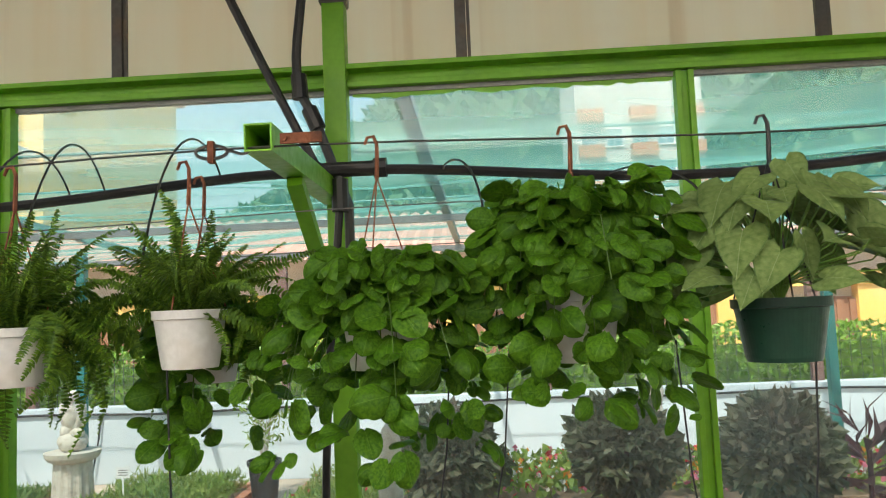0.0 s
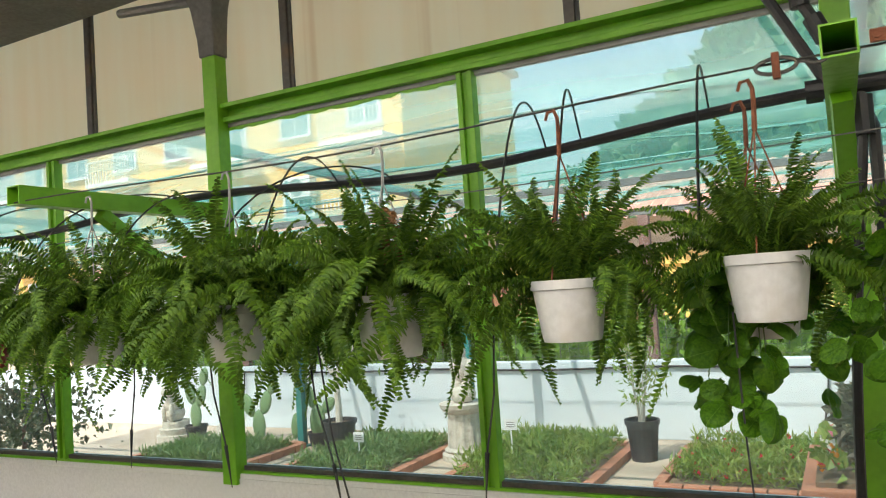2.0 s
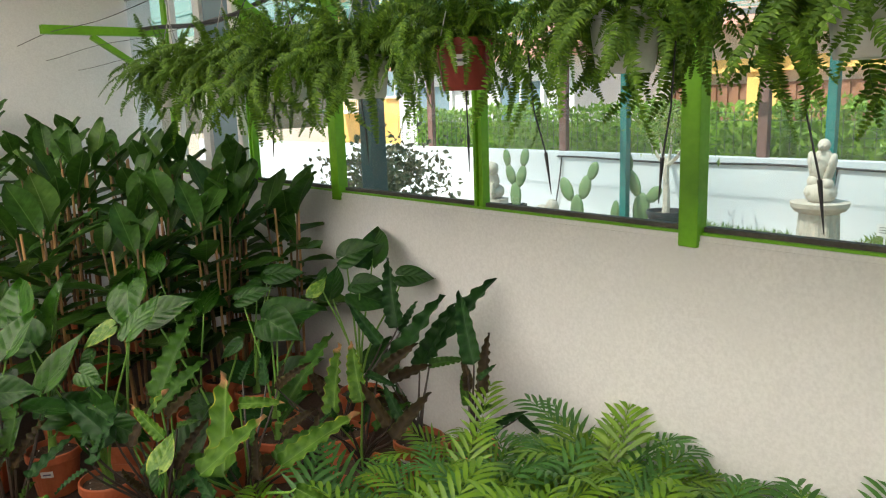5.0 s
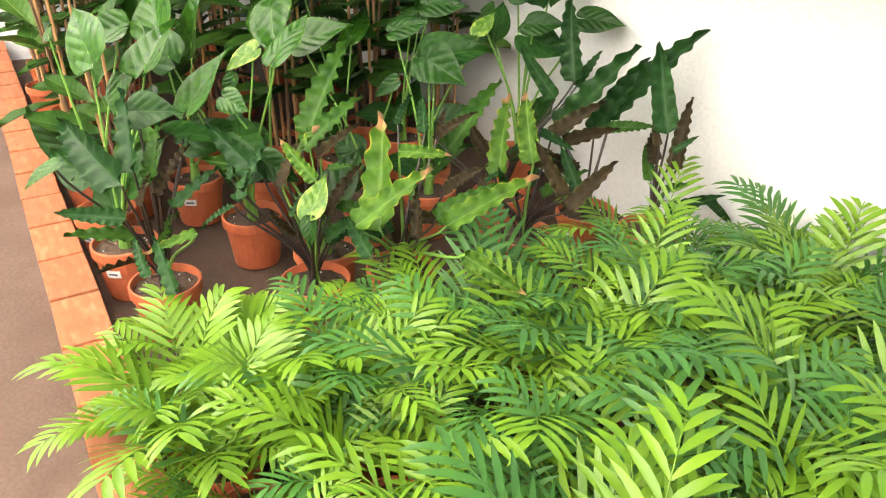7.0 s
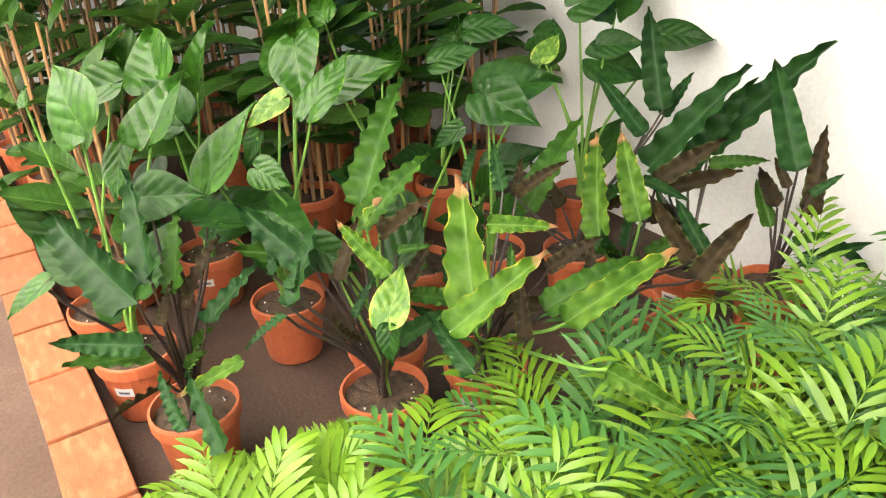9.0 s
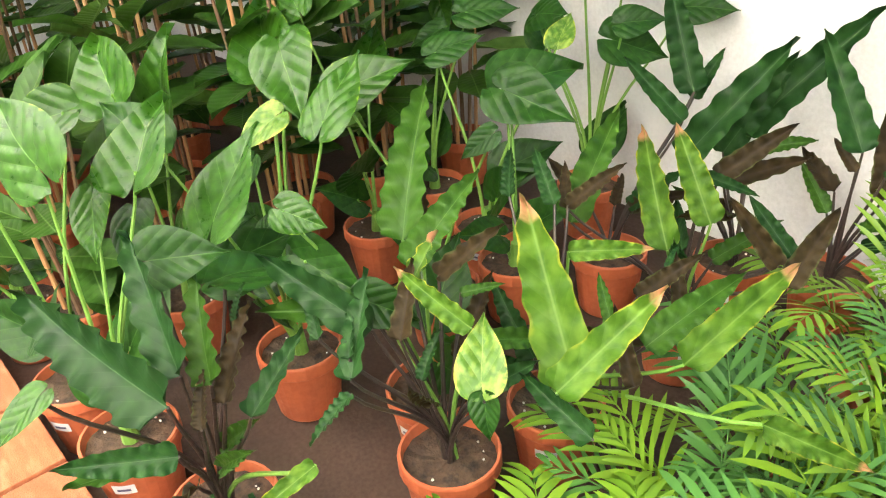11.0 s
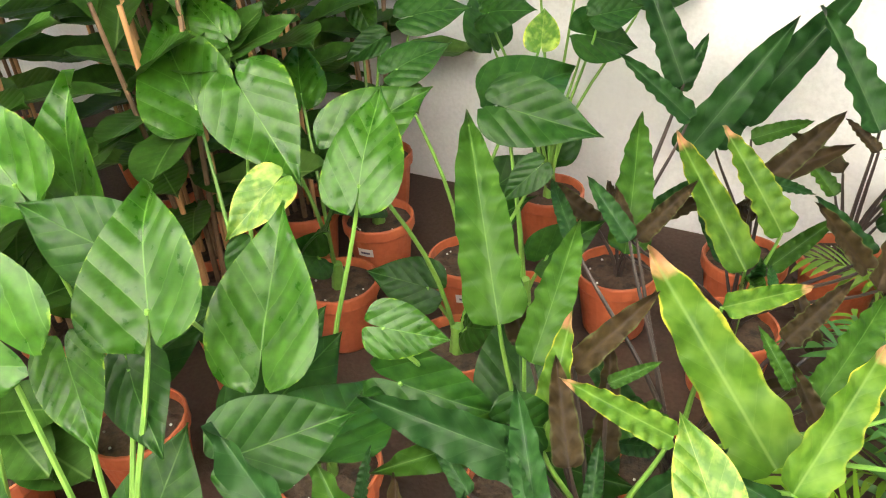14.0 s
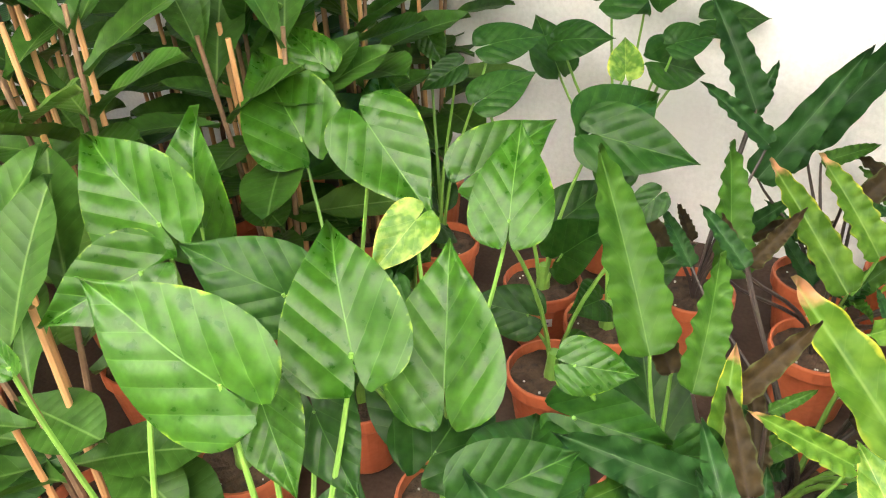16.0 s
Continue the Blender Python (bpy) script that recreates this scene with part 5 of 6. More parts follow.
for k, x in enumerate((-0.62, -0.95, -1.05, -1.55, -1.75, -2.25, -2.45, -2.95, -3.4, -3.9, 0.0, 0.45)):
    t_ob = thing("drip_tube", "thin black drip tube looping from the pipe into a pot", "tube", (x, 2.19, 1.93 + pipe_z(x)), "drip tubes")
    dx, hi = R2.uniform(-0.22, 0.22), R2.uniform(-0.02, 0.1)
    part("tube", tube(bezier((0, 0, 0), (0, -0.1, hi * 1.7), (dx, -0.5, hi * 1.6), (dx * 0.9, -0.62, -0.32), 16), 0.0028, sides=5), BLACK_RUBBER, t_ob)
for k, (x, z) in enumerate(((-0.52, 0.95), (-0.02, 1.02), (0.08, 1.0), (0.5, 0.9), (0.68, 0.98), (-1.02, 1.14), (-1.4, 1.1), (-1.33, 0.9), (-1.72, 1.13), (-2.05, 1.16), (-2.38, 1.16), (-2.66, 1.2), (-3.14, 1.2), (-3.75, 1.2))):
    d_ob = thing("drip_stake", "thin black drip line with a spike hanging below the pots", "drip line", (x, HANG_Y + 0.04, z), "drip stakes")
    lean = R2.uniform(-0.06, 0.06) if k != 7 else 0.1
    part("line", tube([(-lean, 0, 1.5 - z), (-lean * 0.7, 0, (1.5 - z) * 0.6), (0, 0, 0.1)], 0.0022, sides=4), BLACK_RUBBER, d_ob)
    part("spike", tube([(0, 0, 0.1), (lean * 0.3, 0, 0)], 0.005, 0.001, 5), BLACK_RUBBER, d_ob)


# ---- the plant bed ----
def alocasia(family, x, y, seed, leaves):
    """A potted alocasia: its leaves as (kind, base, tip), each on its own stalk from the soil."""
    z0 = FLOOR
    q = random.Random(seed)
    names = {"heart": ("potted_alocasia", "heart-leaved green alocasia in an orange plastic pot"), "sword": ("potted_sword_alocasia", "alocasia with long wavy yellowing and purple leaves in an orange pot")}
    p = thing(names[family][0], names[family][1], "potted plant", (x, y, z0), "potted alocasias")
    clay_pot(p, 0.108, 0.19)
    if seed % 2 == 0:
        sticker(p, 0.098, 0.115, radians(-60 + q.uniform(-30, 30)))
    dark = family == "sword"
    for k in range(5):
        a = q.uniform(0, 6.28)
        bm = bmesh.new()
        bmesh.ops.create_icosphere(bm, subdivisions=1, radius=q.uniform(0.002, 0.004))
        part("perlite", bm, PERLITE, p).location = (0.07 * math.cos(a), 0.07 * math.sin(a), 0.17)
    extra = []
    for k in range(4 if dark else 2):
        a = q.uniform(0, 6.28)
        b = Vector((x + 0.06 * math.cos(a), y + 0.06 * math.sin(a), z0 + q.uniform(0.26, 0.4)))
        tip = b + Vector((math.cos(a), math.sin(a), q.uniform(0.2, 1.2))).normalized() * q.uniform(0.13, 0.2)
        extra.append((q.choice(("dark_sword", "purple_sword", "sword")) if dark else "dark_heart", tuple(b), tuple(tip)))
    if not dark:
        part("corm", tube([(0, 0, 0.15), (0.004, 0, 0.24)], 0.022, 0.014, 10), STEM_GREEN, p, "thick pale green stem base")
    for kind, base, tip in leaves + extra:
        b = Vector(base) - Vector((x, y, z0))
        tp = Vector(tip) - Vector((x, y, z0))
        root = Vector((0.012 * q.uniform(-1, 1), 0.012 * q.uniform(-1, 1), 0.16))
        rise = max(b.z - root.z, 0.05)
        stalk = bezier(root, root + Vector((b.x * 0.15, b.y * 0.15, rise * 0.55)), b - Vector((b.x * 0.25, b.y * 0.25, rise * 0.3)), b, 8)
        part("stalk", tube(stalk, 0.006, 0.0032, 6), STEM_DARK if dark and "yellow" not in kind else STEM_GREEN, p)
        face = Vector((q.uniform(0.1, 0.5), -0.85, 0.75))
        leaf(p, kind, b, tp, face, wide=q.uniform(0.85, 1.08) if "sword" in kind else q.uniform(0.80, 0.98))


alocasia("heart", -4.001, 0.503, 0, [
    ("heart", (-3.962, 0.664, 0.616), (-4.062, 0.772, 0.740)),
    ("heart", (-4.042, 0.522, 0.654), (-4.227, 0.510, 0.759)),
    ("heart", (-4.068, 0.601, 0.545), (-3.989, 0.541, 0.464)),
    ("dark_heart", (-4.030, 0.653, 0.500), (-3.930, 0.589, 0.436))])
alocasia("heart", -3.988, 0.936, 1, [
    ("heart", (-3.887, 0.765, 0.503), (-3.950, 0.902, 0.660)),
    ("heart", (-3.911, 1.055, 0.609), (-3.944, 1.182, 0.732)),
    ("pale_heart", (-4.071, 1.027, 0.585), (-4.110, 0.929, 0.530)),
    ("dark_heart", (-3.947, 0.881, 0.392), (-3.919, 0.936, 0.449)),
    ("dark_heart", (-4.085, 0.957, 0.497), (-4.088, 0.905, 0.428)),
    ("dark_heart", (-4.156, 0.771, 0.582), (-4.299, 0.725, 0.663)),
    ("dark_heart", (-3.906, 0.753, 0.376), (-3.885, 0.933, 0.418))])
alocasia("heart", -4.427, 0.851, 2, [
    ("heart", (-4.455, 0.919, 0.546), (-4.495, 0.969, 0.752)),
    ("heart", (-4.416, 0.800, 0.630), (-4.603, 0.831, 0.759))])
alocasia("sword", -3.675, 0.559, 3, [
    ("dark_heart", (-3.751, 0.582, 0.544), (-3.661, 0.677, 0.560)),
    ("dark_heart", (-3.743, 0.696, 0.458), (-3.789, 0.874, 0.423)),
    ("dark_sword", (-3.666, 0.664, 0.417), (-3.665, 0.688, 0.486)),
    ("dark_sword", (-3.523, 0.477, 0.430), (-3.889, 0.355, 0.540)),
    ("dark_sword", (-3.560, 0.518, 0.444), (-3.755, 0.553, 0.614)),
    ("sword", (-3.543, 0.555, 0.413), (-3.691, 0.616, 0.536)),
    ("purple_sword", (-3.537, 0.565, 0.371), (-3.620, 0.667, 0.489)),
    ("dark_sword", (-3.512, 0.592, 0.339), (-3.562, 0.737, 0.414)),
    ("dark_sword", (-3.522, 0.469, 0.335), (-3.605, 0.306, 0.365)),
    ("purple_sword", (-3.514, 0.512, 0.367), (-3.560, 0.547, 0.439)),
    ("heart", (-3.628, 0.336, 0.473), (-3.617, 0.256, 0.440)),
    ("yellow_sword", (-3.359, 0.611, 0.329), (-3.362, 0.477, 0.304)),
    ("dark_sword", (-3.232, 0.517, 0.248), (-3.368, 0.508, 0.345)),
    ("dark_sword", (-3.312, 0.474, 0.266), (-3.403, 0.456, 0.347))])
alocasia("sword", -3.458, 0.955, 4, [
    ("sword", (-3.587, 0.997, 0.403), (-3.581, 1.181, 0.561)),
    ("yellow_sword", (-3.529, 0.901, 0.342), (-3.540, 1.023, 0.499)),
    ("pale_heart", (-3.295, 0.902, 0.351), (-3.359, 0.968, 0.430)),
    ("purple_sword", (-3.529, 1.022, 0.398), (-3.434, 1.106, 0.512)),
    ("dark_sword", (-3.490, 0.776, 0.362), (-3.553, 0.831, 0.425)),
    ("dark_sword", (-3.577, 0.772, 0.361), (-3.653, 0.804, 0.418)),
    ("dark_sword", (-3.450, 0.897, 0.265), (-3.462, 0.950, 0.346)),
    ("sword", (-3.478, 1.031, 0.377), (-3.414, 1.082, 0.404)),
    ("yellow_sword", (-3.364, 0.947, 0.400), (-3.491, 0.887, 0.495)),
    ("sword", (-3.567, 0.932, 0.343), (-3.681, 0.714, 0.408)),
    ("dark_heart", (-3.275, 0.888, 0.328), (-3.248, 0.867, 0.266)),
    ("dark_sword", (-3.518, 0.848, 0.372), (-3.729, 0.759, 0.485)),
    ("dark_sword", (-3.470, 0.761, 0.336), (-3.560, 0.881, 0.470)),
    ("purple_sword", (-3.481, 0.882, 0.348), (-3.539, 0.971, 0.458)),
    ("dark_sword", (-3.428, 0.732, 0.348), (-3.413, 0.632, 0.329)),
    ("dark_heart", (-3.570, 0.876, 0.397), (-3.494, 0.945, 0.348))])
alocasia("heart", -3.932, 1.362, 5, [
    ("heart", (-4.028, 1.187, 0.612), (-3.922, 1.318, 0.685)),
    ("dark_heart", (-3.750, 1.392, 0.508), (-3.799, 1.333, 0.458))])
alocasia("sword", -3.391, 1.687, 6, [
    ("yellow_sword", (-3.372, 1.565, 0.273), (-3.567, 1.699, 0.498)),
    ("sword", (-3.600, 1.504, 0.287), (-3.644, 1.731, 0.520)),
    ("yellow_sword", (-3.326, 1.659, 0.318), (-3.464, 1.699, 0.519)),
    ("purple_sword", (-3.385, 1.777, 0.374), (-3.262, 1.870, 0.512)),
    ("dark_sword", (-3.401, 1.740, 0.387), (-3.279, 1.779, 0.361)),
    ("dark_sword", (-3.302, 1.458, 0.299), (-3.328, 1.531, 0.326)),
    ("purple_sword", (-3.162, 1.660, 0.277), (-3.274, 1.620, 0.423)),
    ("purple_sword", (-3.134, 1.649, 0.239), (-3.111, 1.807, 0.382)),
    ("purple_sword", (-3.575, 1.456, 0.354), (-3.635, 1.520, 0.433)),
    ("dark_sword", (-3.158, 1.713, 0.277), (-3.282, 1.728, 0.380))])
alocasia("sword", -3.197, 2.089, 7, [
    ("dark_sword", (-3.192, 2.100, 0.380), (-3.364, 2.174, 0.644)),
    ("purple_sword", (-3.117, 2.080, 0.286), (-3.170, 2.140, 0.508)),
    ("purple_sword", (-3.184, 2.060, 0.345), (-3.266, 2.100, 0.404)),
    ("dark_sword", (-3.115, 2.050, 0.354), (-3.068, 2.100, 0.414)),
    ("dark_sword", (-3.141, 2.300, 0.117), (-3.045, 2.330, 0.054))])
alocasia("sword", -3.419, 1.990, 8, [
    ("dark_sword", (-3.606, 2.000, 0.287), (-3.412, 2.140, 0.617)),
    ("dark_sword", (-3.513, 2.150, 0.340), (-3.280, 2.280, 0.688)),
    ("dark_sword", (-3.558, 2.120, 0.272), (-3.433, 2.200, 0.564)),
    ("sword", (-3.467, 2.100, 0.312), (-3.331, 2.180, 0.357)),
    ("purple_sword", (-3.407, 1.850, 0.327), (-3.235, 1.920, 0.418))])
alocasia("heart", -3.870, 1.592, 9, [
    ("dark_heart", (-3.943, 1.662, 0.514), (-3.833, 1.833, 0.567)),
    ("dark_heart", (-3.918, 1.620, 0.514), (-3.704, 1.628, 0.490))])
alocasia("heart", -4.282, 0.490, 10, [
    ("heart", (-4.301, 0.445, 0.650), (-4.337, 0.454, 0.688)),
    ("heart", (-4.297, 0.655, 0.658), (-4.374, 0.527, 0.632))])
alocasia("heart", -4.780, 0.500, 11, [])
alocasia("sword", -3.400, 1.218, 12, [
    ("yellow_sword", (-3.234, 1.073, 0.272), (-3.484, 1.208, 0.515)),
    ("yellow_sword", (-3.360, 1.200, 0.439), (-3.238, 1.296, 0.453)),
    ("yellow_sword", (-3.207, 0.990, 0.323), (-3.134, 1.177, 0.476)),
    ("purple_sword", (-3.267, 1.299, 0.330), (-3.187, 1.373, 0.429)),
    ("purple_sword", (-3.564, 1.447, 0.368), (-3.478, 1.528, 0.474)),
    ("dark_sword", (-3.659, 1.355, 0.395), (-3.742, 1.439, 0.476)),
    ("sword", (-3.240, 1.183, 0.336), (-3.301, 1.210, 0.414)),
    ("sword", (-3.199, 1.231, 0.283), (-3.120, 1.422, 0.402)),
    ("yellow_sword", (-3.103, 1.203, 0.312), (-3.033, 1.445, 0.445)),
    ("purple_sword", (-3.167, 1.154, 0.258), (-3.245, 1.189, 0.380)),
    ("purple_sword", (-3.219, 1.387, 0.256), (-3.281, 1.446, 0.360)),
    ("yellow_sword", (-2.935, 1.155, 0.318), (-2.782, 1.233, 0.263)),
    ("dark_sword", (-3.565, 1.401, 0.389), (-3.668, 1.444, 0.488)),
    ("dark_sword", (-3.136, 0.996, 0.261), (-3.299, 0.998, 0.308))])
alocasia("heart", -4.305, 1.115, 13, [
    ("heart", (-4.460, 1.241, 0.590), (-4.626, 1.319, 0.755)),
    ("heart", (-4.232, 1.162, 0.677), (-4.070, 1.083, 0.569))])
alocasia("heart", -4.424, 1.776, 14, [
    ("dark_heart", (-4.369, 1.798, 0.566), (-4.445, 1.730, 0.523)),
    ("dark_heart", (-4.288, 1.839, 0.624), (-4.169, 1.946, 0.636)),
    ("heart", (-4.524, 1.943, 0.595), (-4.466, 1.916, 0.520))])
alocasia("heart", -4.020, 2.120, 15, [
    ("dark_heart", (-3.858, 2.037, 0.609), (-3.765, 2.115, 0.625)),
    ("dark_heart", (-3.800, 2.240, 0.620), (-3.660, 2.310, 0.620)),
    ("dark_heart", (-3.980, 2.200, 0.680), (-4.100, 2.310, 0.830)),
    ("dark_heart", (-4.050, 2.100, 0.700), (-3.930, 2.200, 0.770)),
    ("dark_heart", (-4.150, 2.000, 0.600), (-4.000, 1.950, 0.640)),
    ("dark_heart", (-3.900, 2.050, 0.550), (-3.780, 2.170, 0.500)),
    ("dark_heart", (-4.200, 2.100, 0.500), (-4.300, 2.200, 0.620))])
alocasia("heart", -4.078, 1.692, 16, [
    ("pale_heart", (-3.937, 1.851, 0.588), (-3.963, 1.928, 0.656)),
    ("dark_heart", (-4.216, 1.643, 0.561), (-4.124, 1.748, 0.608))])
alocasia("heart", -4.337, 1.454, 17, [
    ("heart", (-4.451, 1.562, 0.497), (-4.539, 1.675, 0.601)),
    ("heart", (-4.485, 1.377, 0.704), (-4.599, 1.402, 0.778))])
alocasia("heart", -3.634, 1.065, 18, [
    ("heart", (-3.724, 0.826, 0.550), (-3.642, 0.863, 0.529)),
    ("dark_heart", (-3.728, 0.853, 0.427), (-3.569, 0.881, 0.395)),
    ("sword", (-3.665, 1.047, 0.413), (-3.816, 1.241, 0.692)),
    ("purple_sword", (-3.631, 1.069, 0.369), (-3.723, 1.147, 0.504))])
alocasia("sword", -3.699, 1.803, 19, [
    ("dark_sword", (-3.656, 2.100, 0.417), (-3.614, 2.160, 0.552)),
    ("dark_sword", (-3.645, 2.080, 0.442), (-3.790, 2.120, 0.731)),
    ("dark_sword", (-3.594, 1.950, 0.409), (-3.756, 1.900, 0.569))])


def palm_frond(seed, material, broad=1.0):
    q = random.Random(seed)
    bm = bmesh.new()
    n, length = 13, q.uniform(0.30, 0.40)
    pts, p, ang = [], Vector((0, 0, 0)), 1.35
    for i in range(n + 1):
        pts.append(p.copy())
        ang -= 0.03 + 0.11 * i / n
        p += Vector((math.cos(ang), q.uniform(-0.03, 0.03), math.sin(ang))) * (length / n)
    tube(pts, 0.0026, 0.001, 4, bm)
    for i in range(4, n + 1):
        f = (i - 4) / (n - 4)
        size = (0.128 - 0.05 * abs(f - 0.35) * 1.6) * q.uniform(0.9, 1.1) * (0.6 + 0.4 * broad)
        d = (pts[min(i + 1, n)] - pts[i - 1]).normalized()
        up = d.cross(Vector((0, 1, 0)))
        up = -up if up.z < 0 else up
        for s in (-1, 1):
            lean = 0.75 + 0.9 * f
            out = (Vector((0, s, 0)) + d * lean + up * 0.15).normalized()
            wdt = out.cross(up).normalized() * 0.0066 * broad
            prev = None
            for k, (u, w) in enumerate(((0.0, 0.25), (0.25, 0.9), (0.5, 1.0), (0.78, 0.65), (1.0, 0.0))):
                c = pts[i] + out * size * u - Vector((0, 0, 1)) * 0.03 * u * u
                row = [bm.verts.new(c - wdt * w), bm.verts.new(c + Vector((0, 0, -0.0015 * w))), bm.verts.new(c + wdt * w)] if w > 0 else [bm.verts.new(c)]
                if prev:
                    if len(row) == 3:
                        bm.faces.new((prev[0], prev[1], row[1], row[0])), bm.faces.new((prev[1], prev[2], row[2], row[1]))
                    else:
                        bm.faces.new((prev[0], prev[1], row[0])), bm.faces.new((prev[1], prev[2], row[0]))
                prev = row
    return mesh_of("palm_frond", bm, material, True)


PALM_FRONDS = [palm_frond(s, PALM_SKIN if s % 3 else PALM_DARK) for s in range(8)]


BROAD_FRONDS = [palm_frond(30 + s, PALM_SKIN, 1.25) for s in range(4)]


def parlour_palm(x, y, seed, size=1.0, count=20, fronds=PALM_FRONDS):
    q = random.Random(500 + seed)
    p = thing("parlour_palm", "bright green feathery parlour palm in an orange pot", "potted palm", (x, y, FLOOR), "parlour palms")
    clay_pot(p, 0.085, 0.15, n=20)
    for k in range(count):
        a = k * 2.399 + q.uniform(-0.3, 0.3)
        s = q.uniform(0.8, 1.25) * size
        ob = part("frond", q.choice(fronds), None, p)
        ob.matrix_basis = Matrix.Translation((0.03 * math.cos(a), 0.03 * math.sin(a), 0.12)) @ pose(0, 0, 0, q.uniform(-12, 12), q.uniform(-6, 34), math.degrees(a)) @ Matrix.Diagonal((s, s, s * 1.12, 1))


q = random.Random(77)
k = 0
for i, y in enumerate((0.52, 0.80, 1.08, 1.36, 1.64, 1.92, 2.16)):
    for x in np.arange((-2.74, -2.86, -2.93, -2.9, -2.8, -2.7, -2.62)[i], -0.75, 0.30):
        parlour_palm(x + q.uniform(-0.04, 0.04), min(y + q.uniform(-0.04, 0.04), 2.2), k, q.uniform(0.88, 1.12) * (0.78 if y < 0.6 else 1.0 if y < 2 else 0.85))
        k += 1
for k, (x, y, s) in enumerate(((-3.06, 0.47, 0.8), (-2.90, 0.50, 0.92), (-2.97, 0.70, 0.86), (-3.20, 0.58, 0.62))):
    parlour_palm(x, y, 120 + k, s, 15, BROAD_FRONDS)
parlour_palm(-3.02, 1.90, 98, 0.9, 5)
parlour_palm(-2.52, 2.12, 99, 1.05, 14)


def rubber_plant(x, y, seed, height, count=24):
    """A tall staked plant with long oval leaves."""
    q = random.Random(900 + seed)
    p = thing("staked_foliage_plant", "tall dark green long-leaved plant tied to bamboo canes", "potted plant", (x, y, FLOOR), "staked foliage plants")
    clay_pot(p, 0.11, 0.2, n=20)
    h = height - FLOOR
    for j in range(3):
        a = j * 2.1 + seed
        stem = bezier((0.03 * math.cos(a), 0.03 * math.sin(a), 0.17), (0.04 * math.cos(a), 0.04 * math.sin(a), h * 0.4), (0.08 * math.cos(a), 0.08 * math.sin(a), h * 0.7), (0.10 * math.cos(a), 0.10 * math.sin(a), h * 0.9), 10)
        part("stem", tube(stem, 0.008, 0.005, 6), STEM_BROWN, p)
        b = a + 0.7
        cane = [(0.05 * math.cos(b) * (1 + 0.5 * u), 0.05 * math.sin(b) * (1 + 0.5 * u), 0.12 + (h * 0.78) * u) for u in np.linspace(0, 1, 7)]
        part("bamboo_cane", tube(cane, 0.0075, 0.006, 7), BAMBOO, p)
        for i in range(count // 3):
            u = 0.28 + 0.72 * (i + 0.5) / (count // 3)
            at = stem[min(int(u * 10), 10)]
            d = q.uniform(0, 6.28)
            flat = 1.0 - 0.75 * max(u - 0.55, 0) / 0.45
            aim = Vector((math.cos(d) * flat, math.sin(d) * flat, 0.25 + 1.0 * (1 - flat) + q.uniform(-0.35, 0.2))).normalized()
            size = q.uniform(0.21, 0.33)
            leaf(p, "young_oval" if q.random() < 0.10 else "oval", at + aim * 0.02, at + aim * size, (-math.cos(d) * 0.5, -math.sin(d) * 0.5 - 0.3, 1.0), wide=q.uniform(1.1, 1.4))


k = 0
for x, y, h in ((-4.85, 1.0, 1.02), (-4.75, 1.45, 1.05), (-4.8, 1.9, 1.08), (-5.2, 0.72, 1.12), (-5.2, 1.2, 1.2), (-5.15, 1.65, 1.2), (-5.2, 2.1, 1.2), (-5.65, 0.9, 1.25), (-5.6, 1.4, 1.3), (-5.6, 1.9, 1.28), (-6.1, 0.8, 1.3), (-6.05, 1.3, 1.36), (-6.1, 1.8, 1.3), (-6.6, 1.0, 1.4), (-6.6, 1.6, 1.38), (-7.1, 1.2, 1.5), (-4.6, 0.62, 0.6), (-4.64, 2.12, 1.02), (-4.66, 1.72, 0.98), (-4.62, 1.3, 0.9), (-5.05, 0.53, 0.8), (-5.5, 0.56, 1.0), (-6.0, 0.5, 1.15), (-6.5, 0.55, 1.25), (-7.05, 0.62, 1.35)):
    rubber_plant(x, y, k, h, 33 if h > 0.8 else 15)
    k += 1

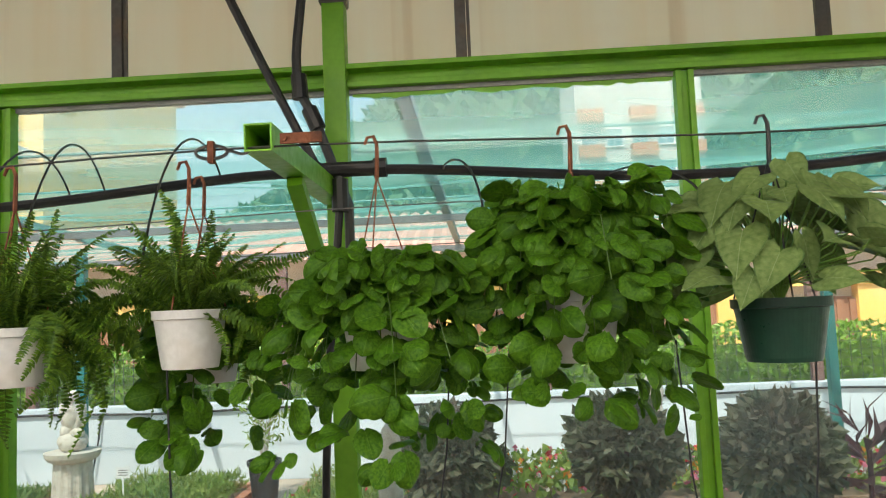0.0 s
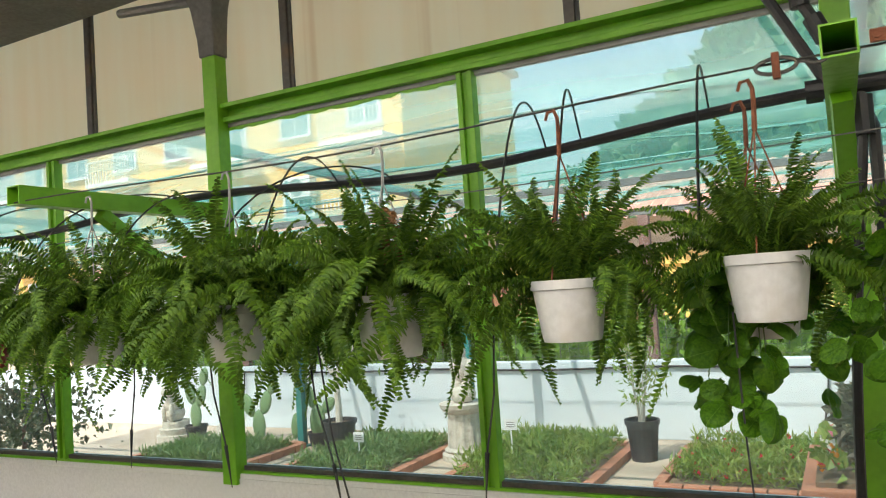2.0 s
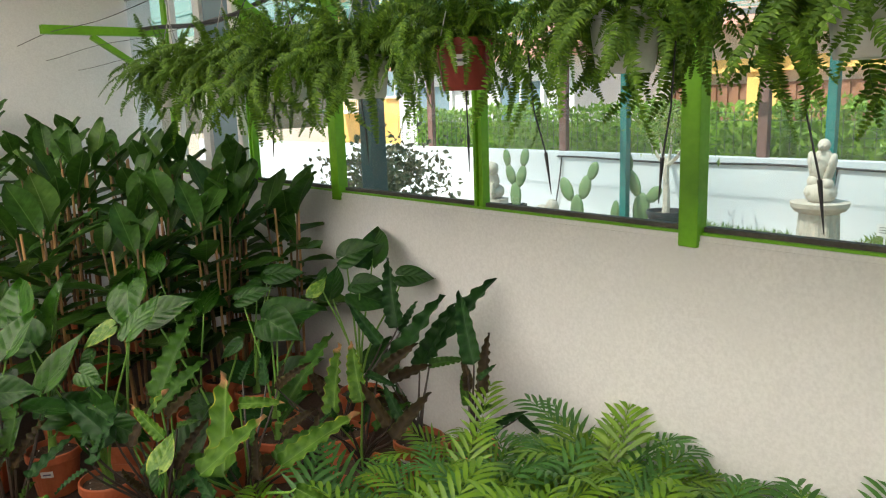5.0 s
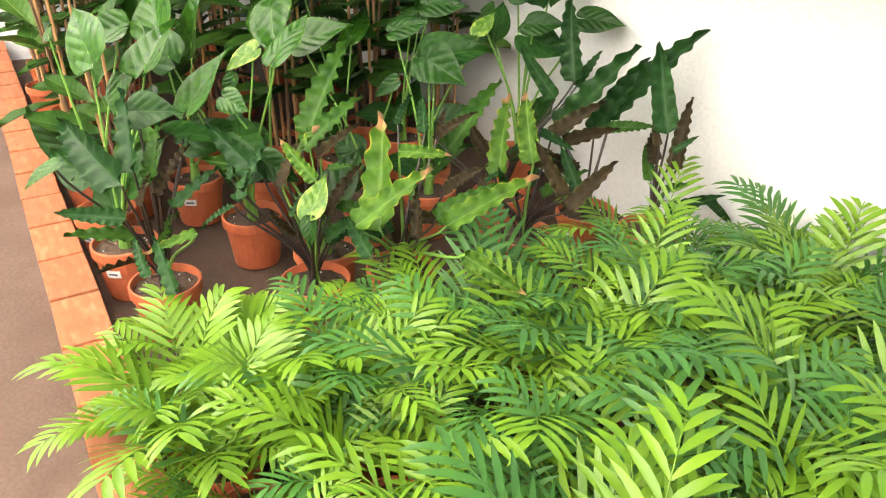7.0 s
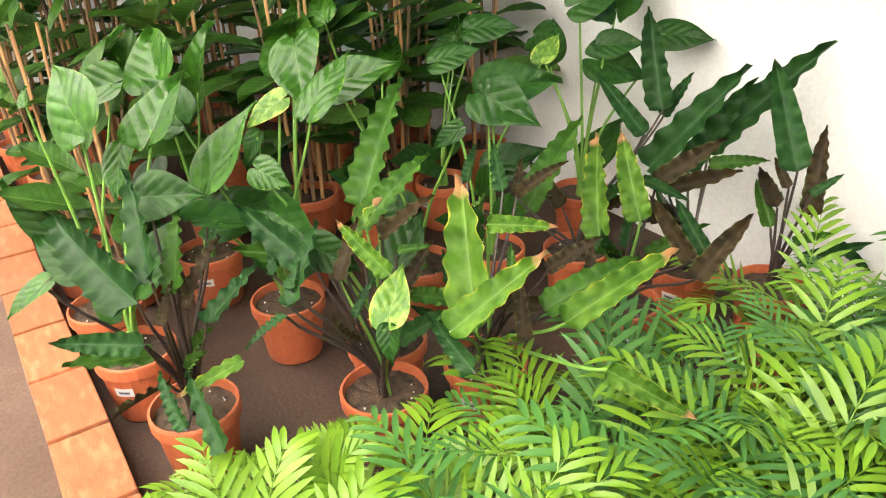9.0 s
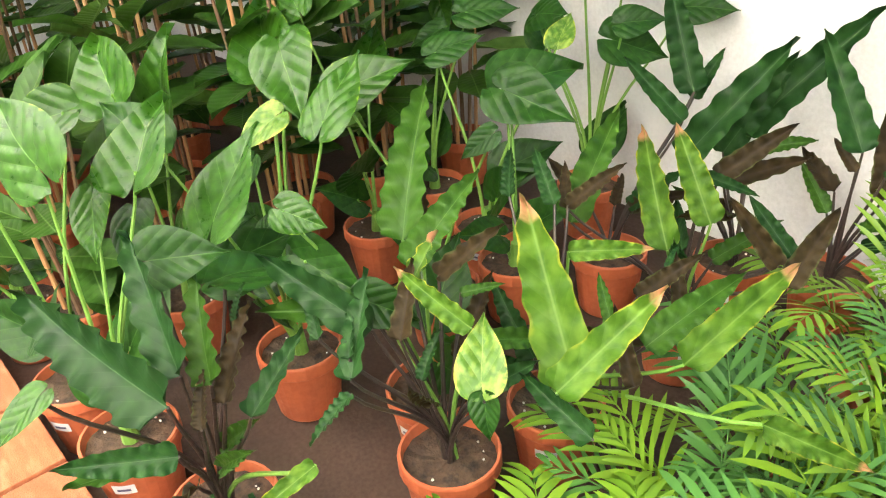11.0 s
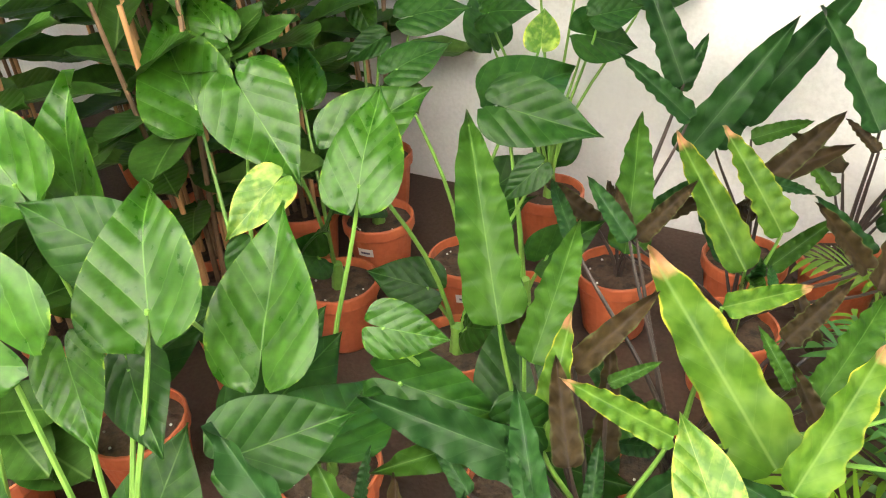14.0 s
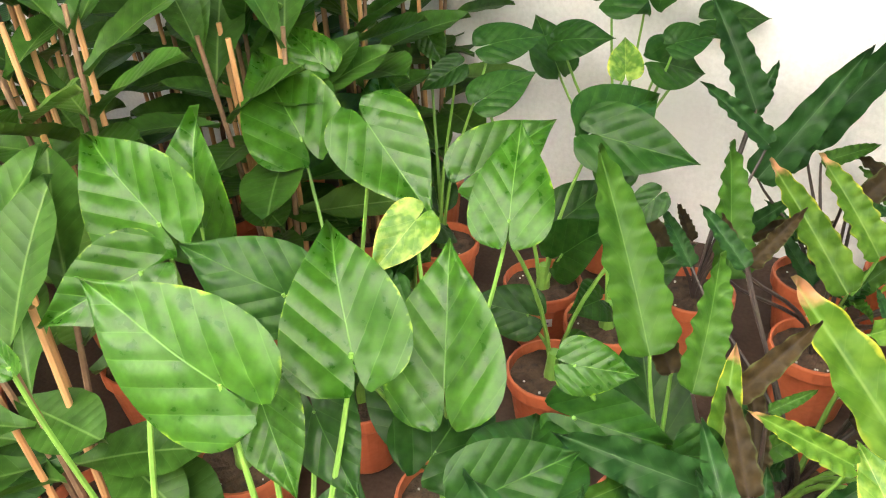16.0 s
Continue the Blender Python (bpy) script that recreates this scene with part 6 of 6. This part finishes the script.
# white casement window in one bay
w = thing("casement_window", "white plastic casement window frame in the window bay", "window", (-6.02, 2.375, 0.98), kind="structure")
part("outer_frame", box(-0.5, -0.44, -0.02, 0.02, 0, 1.24, 0.004), PVC_WHITE, w)
part("outer_frame", box(0.44, 0.5, -0.02, 0.02, 0, 1.24, 0.004), PVC_WHITE, w)
part("top_frame", box(-0.44, 0.44, -0.02, 0.02, 1.17, 1.24, 0.004), PVC_WHITE, w)
part("bottom_frame", box(-0.44, 0.44, -0.02, 0.02, 0, 0.07, 0.004), PVC_WHITE, w)
part("middle_frame", box(-0.05, 0.05, -0.03, 0.02, 0.07, 1.17, 0.004), PVC_WHITE, w)
part("pane", box(0.05, 0.44, -0.004, 0.002, 0.07, 1.17), BLUE_GLASS, w)

# kerb of flat bricks along the bed
kerb = thing("kerb", "kerb of orange clay bricks along the plant bed", "kerb", (0, 0.31, FLOOR), kind="structure")
part("mortar_bed", box(X0, X1, -0.062, 0.062, 0.0, 0.138), MORTAR, kerb)
part("kerb_side", box(X0, X1, -0.067, 0.067, 0.0, 0.078), BRICK, kerb)
brick = mesh_of("brick", box(-0.131, 0.131, -0.0695, 0.0695, 0.08, 0.15, 0.005), BRICK)
q = random.Random(3)
for x in np.arange(X0 + 0.22, X1, 0.275):
    part("brick", brick, None, kerb).matrix_basis = pose(x + q.uniform(-0.003, 0.003), q.uniform(-0.002, 0.002), q.uniform(-0.002, 0.002), 0, 0, q.uniform(-0.6, 0.6))

dry = leaf_mesh("dry_leaf", STEM_BROWN, OVAL_WIDTH, 0, None, 12, 3, lambda u, v: 0.10 * math.sin(v * 5) + 0.12 * abs(u))
fallen = thing("withered_leaf", "brown withered leaf lying over the brick kerb", "leaf", (-3.02, 0.40, 0.02))
part("blade", dry, None, fallen).matrix_basis = pose(0, 0, 0, 0, -14, 112) @ Matrix.Diagonal((0.16, 0.16, 0.12, 1))
part("stalk", tube(bezier((0, 0, 0), (0.03, 0.02, 0.02), (0.08, 0.05, 0.02), (0.14, 0.09, -0.03), 6), 0.003, 0.002, 5), STEM_BROWN, fallen)
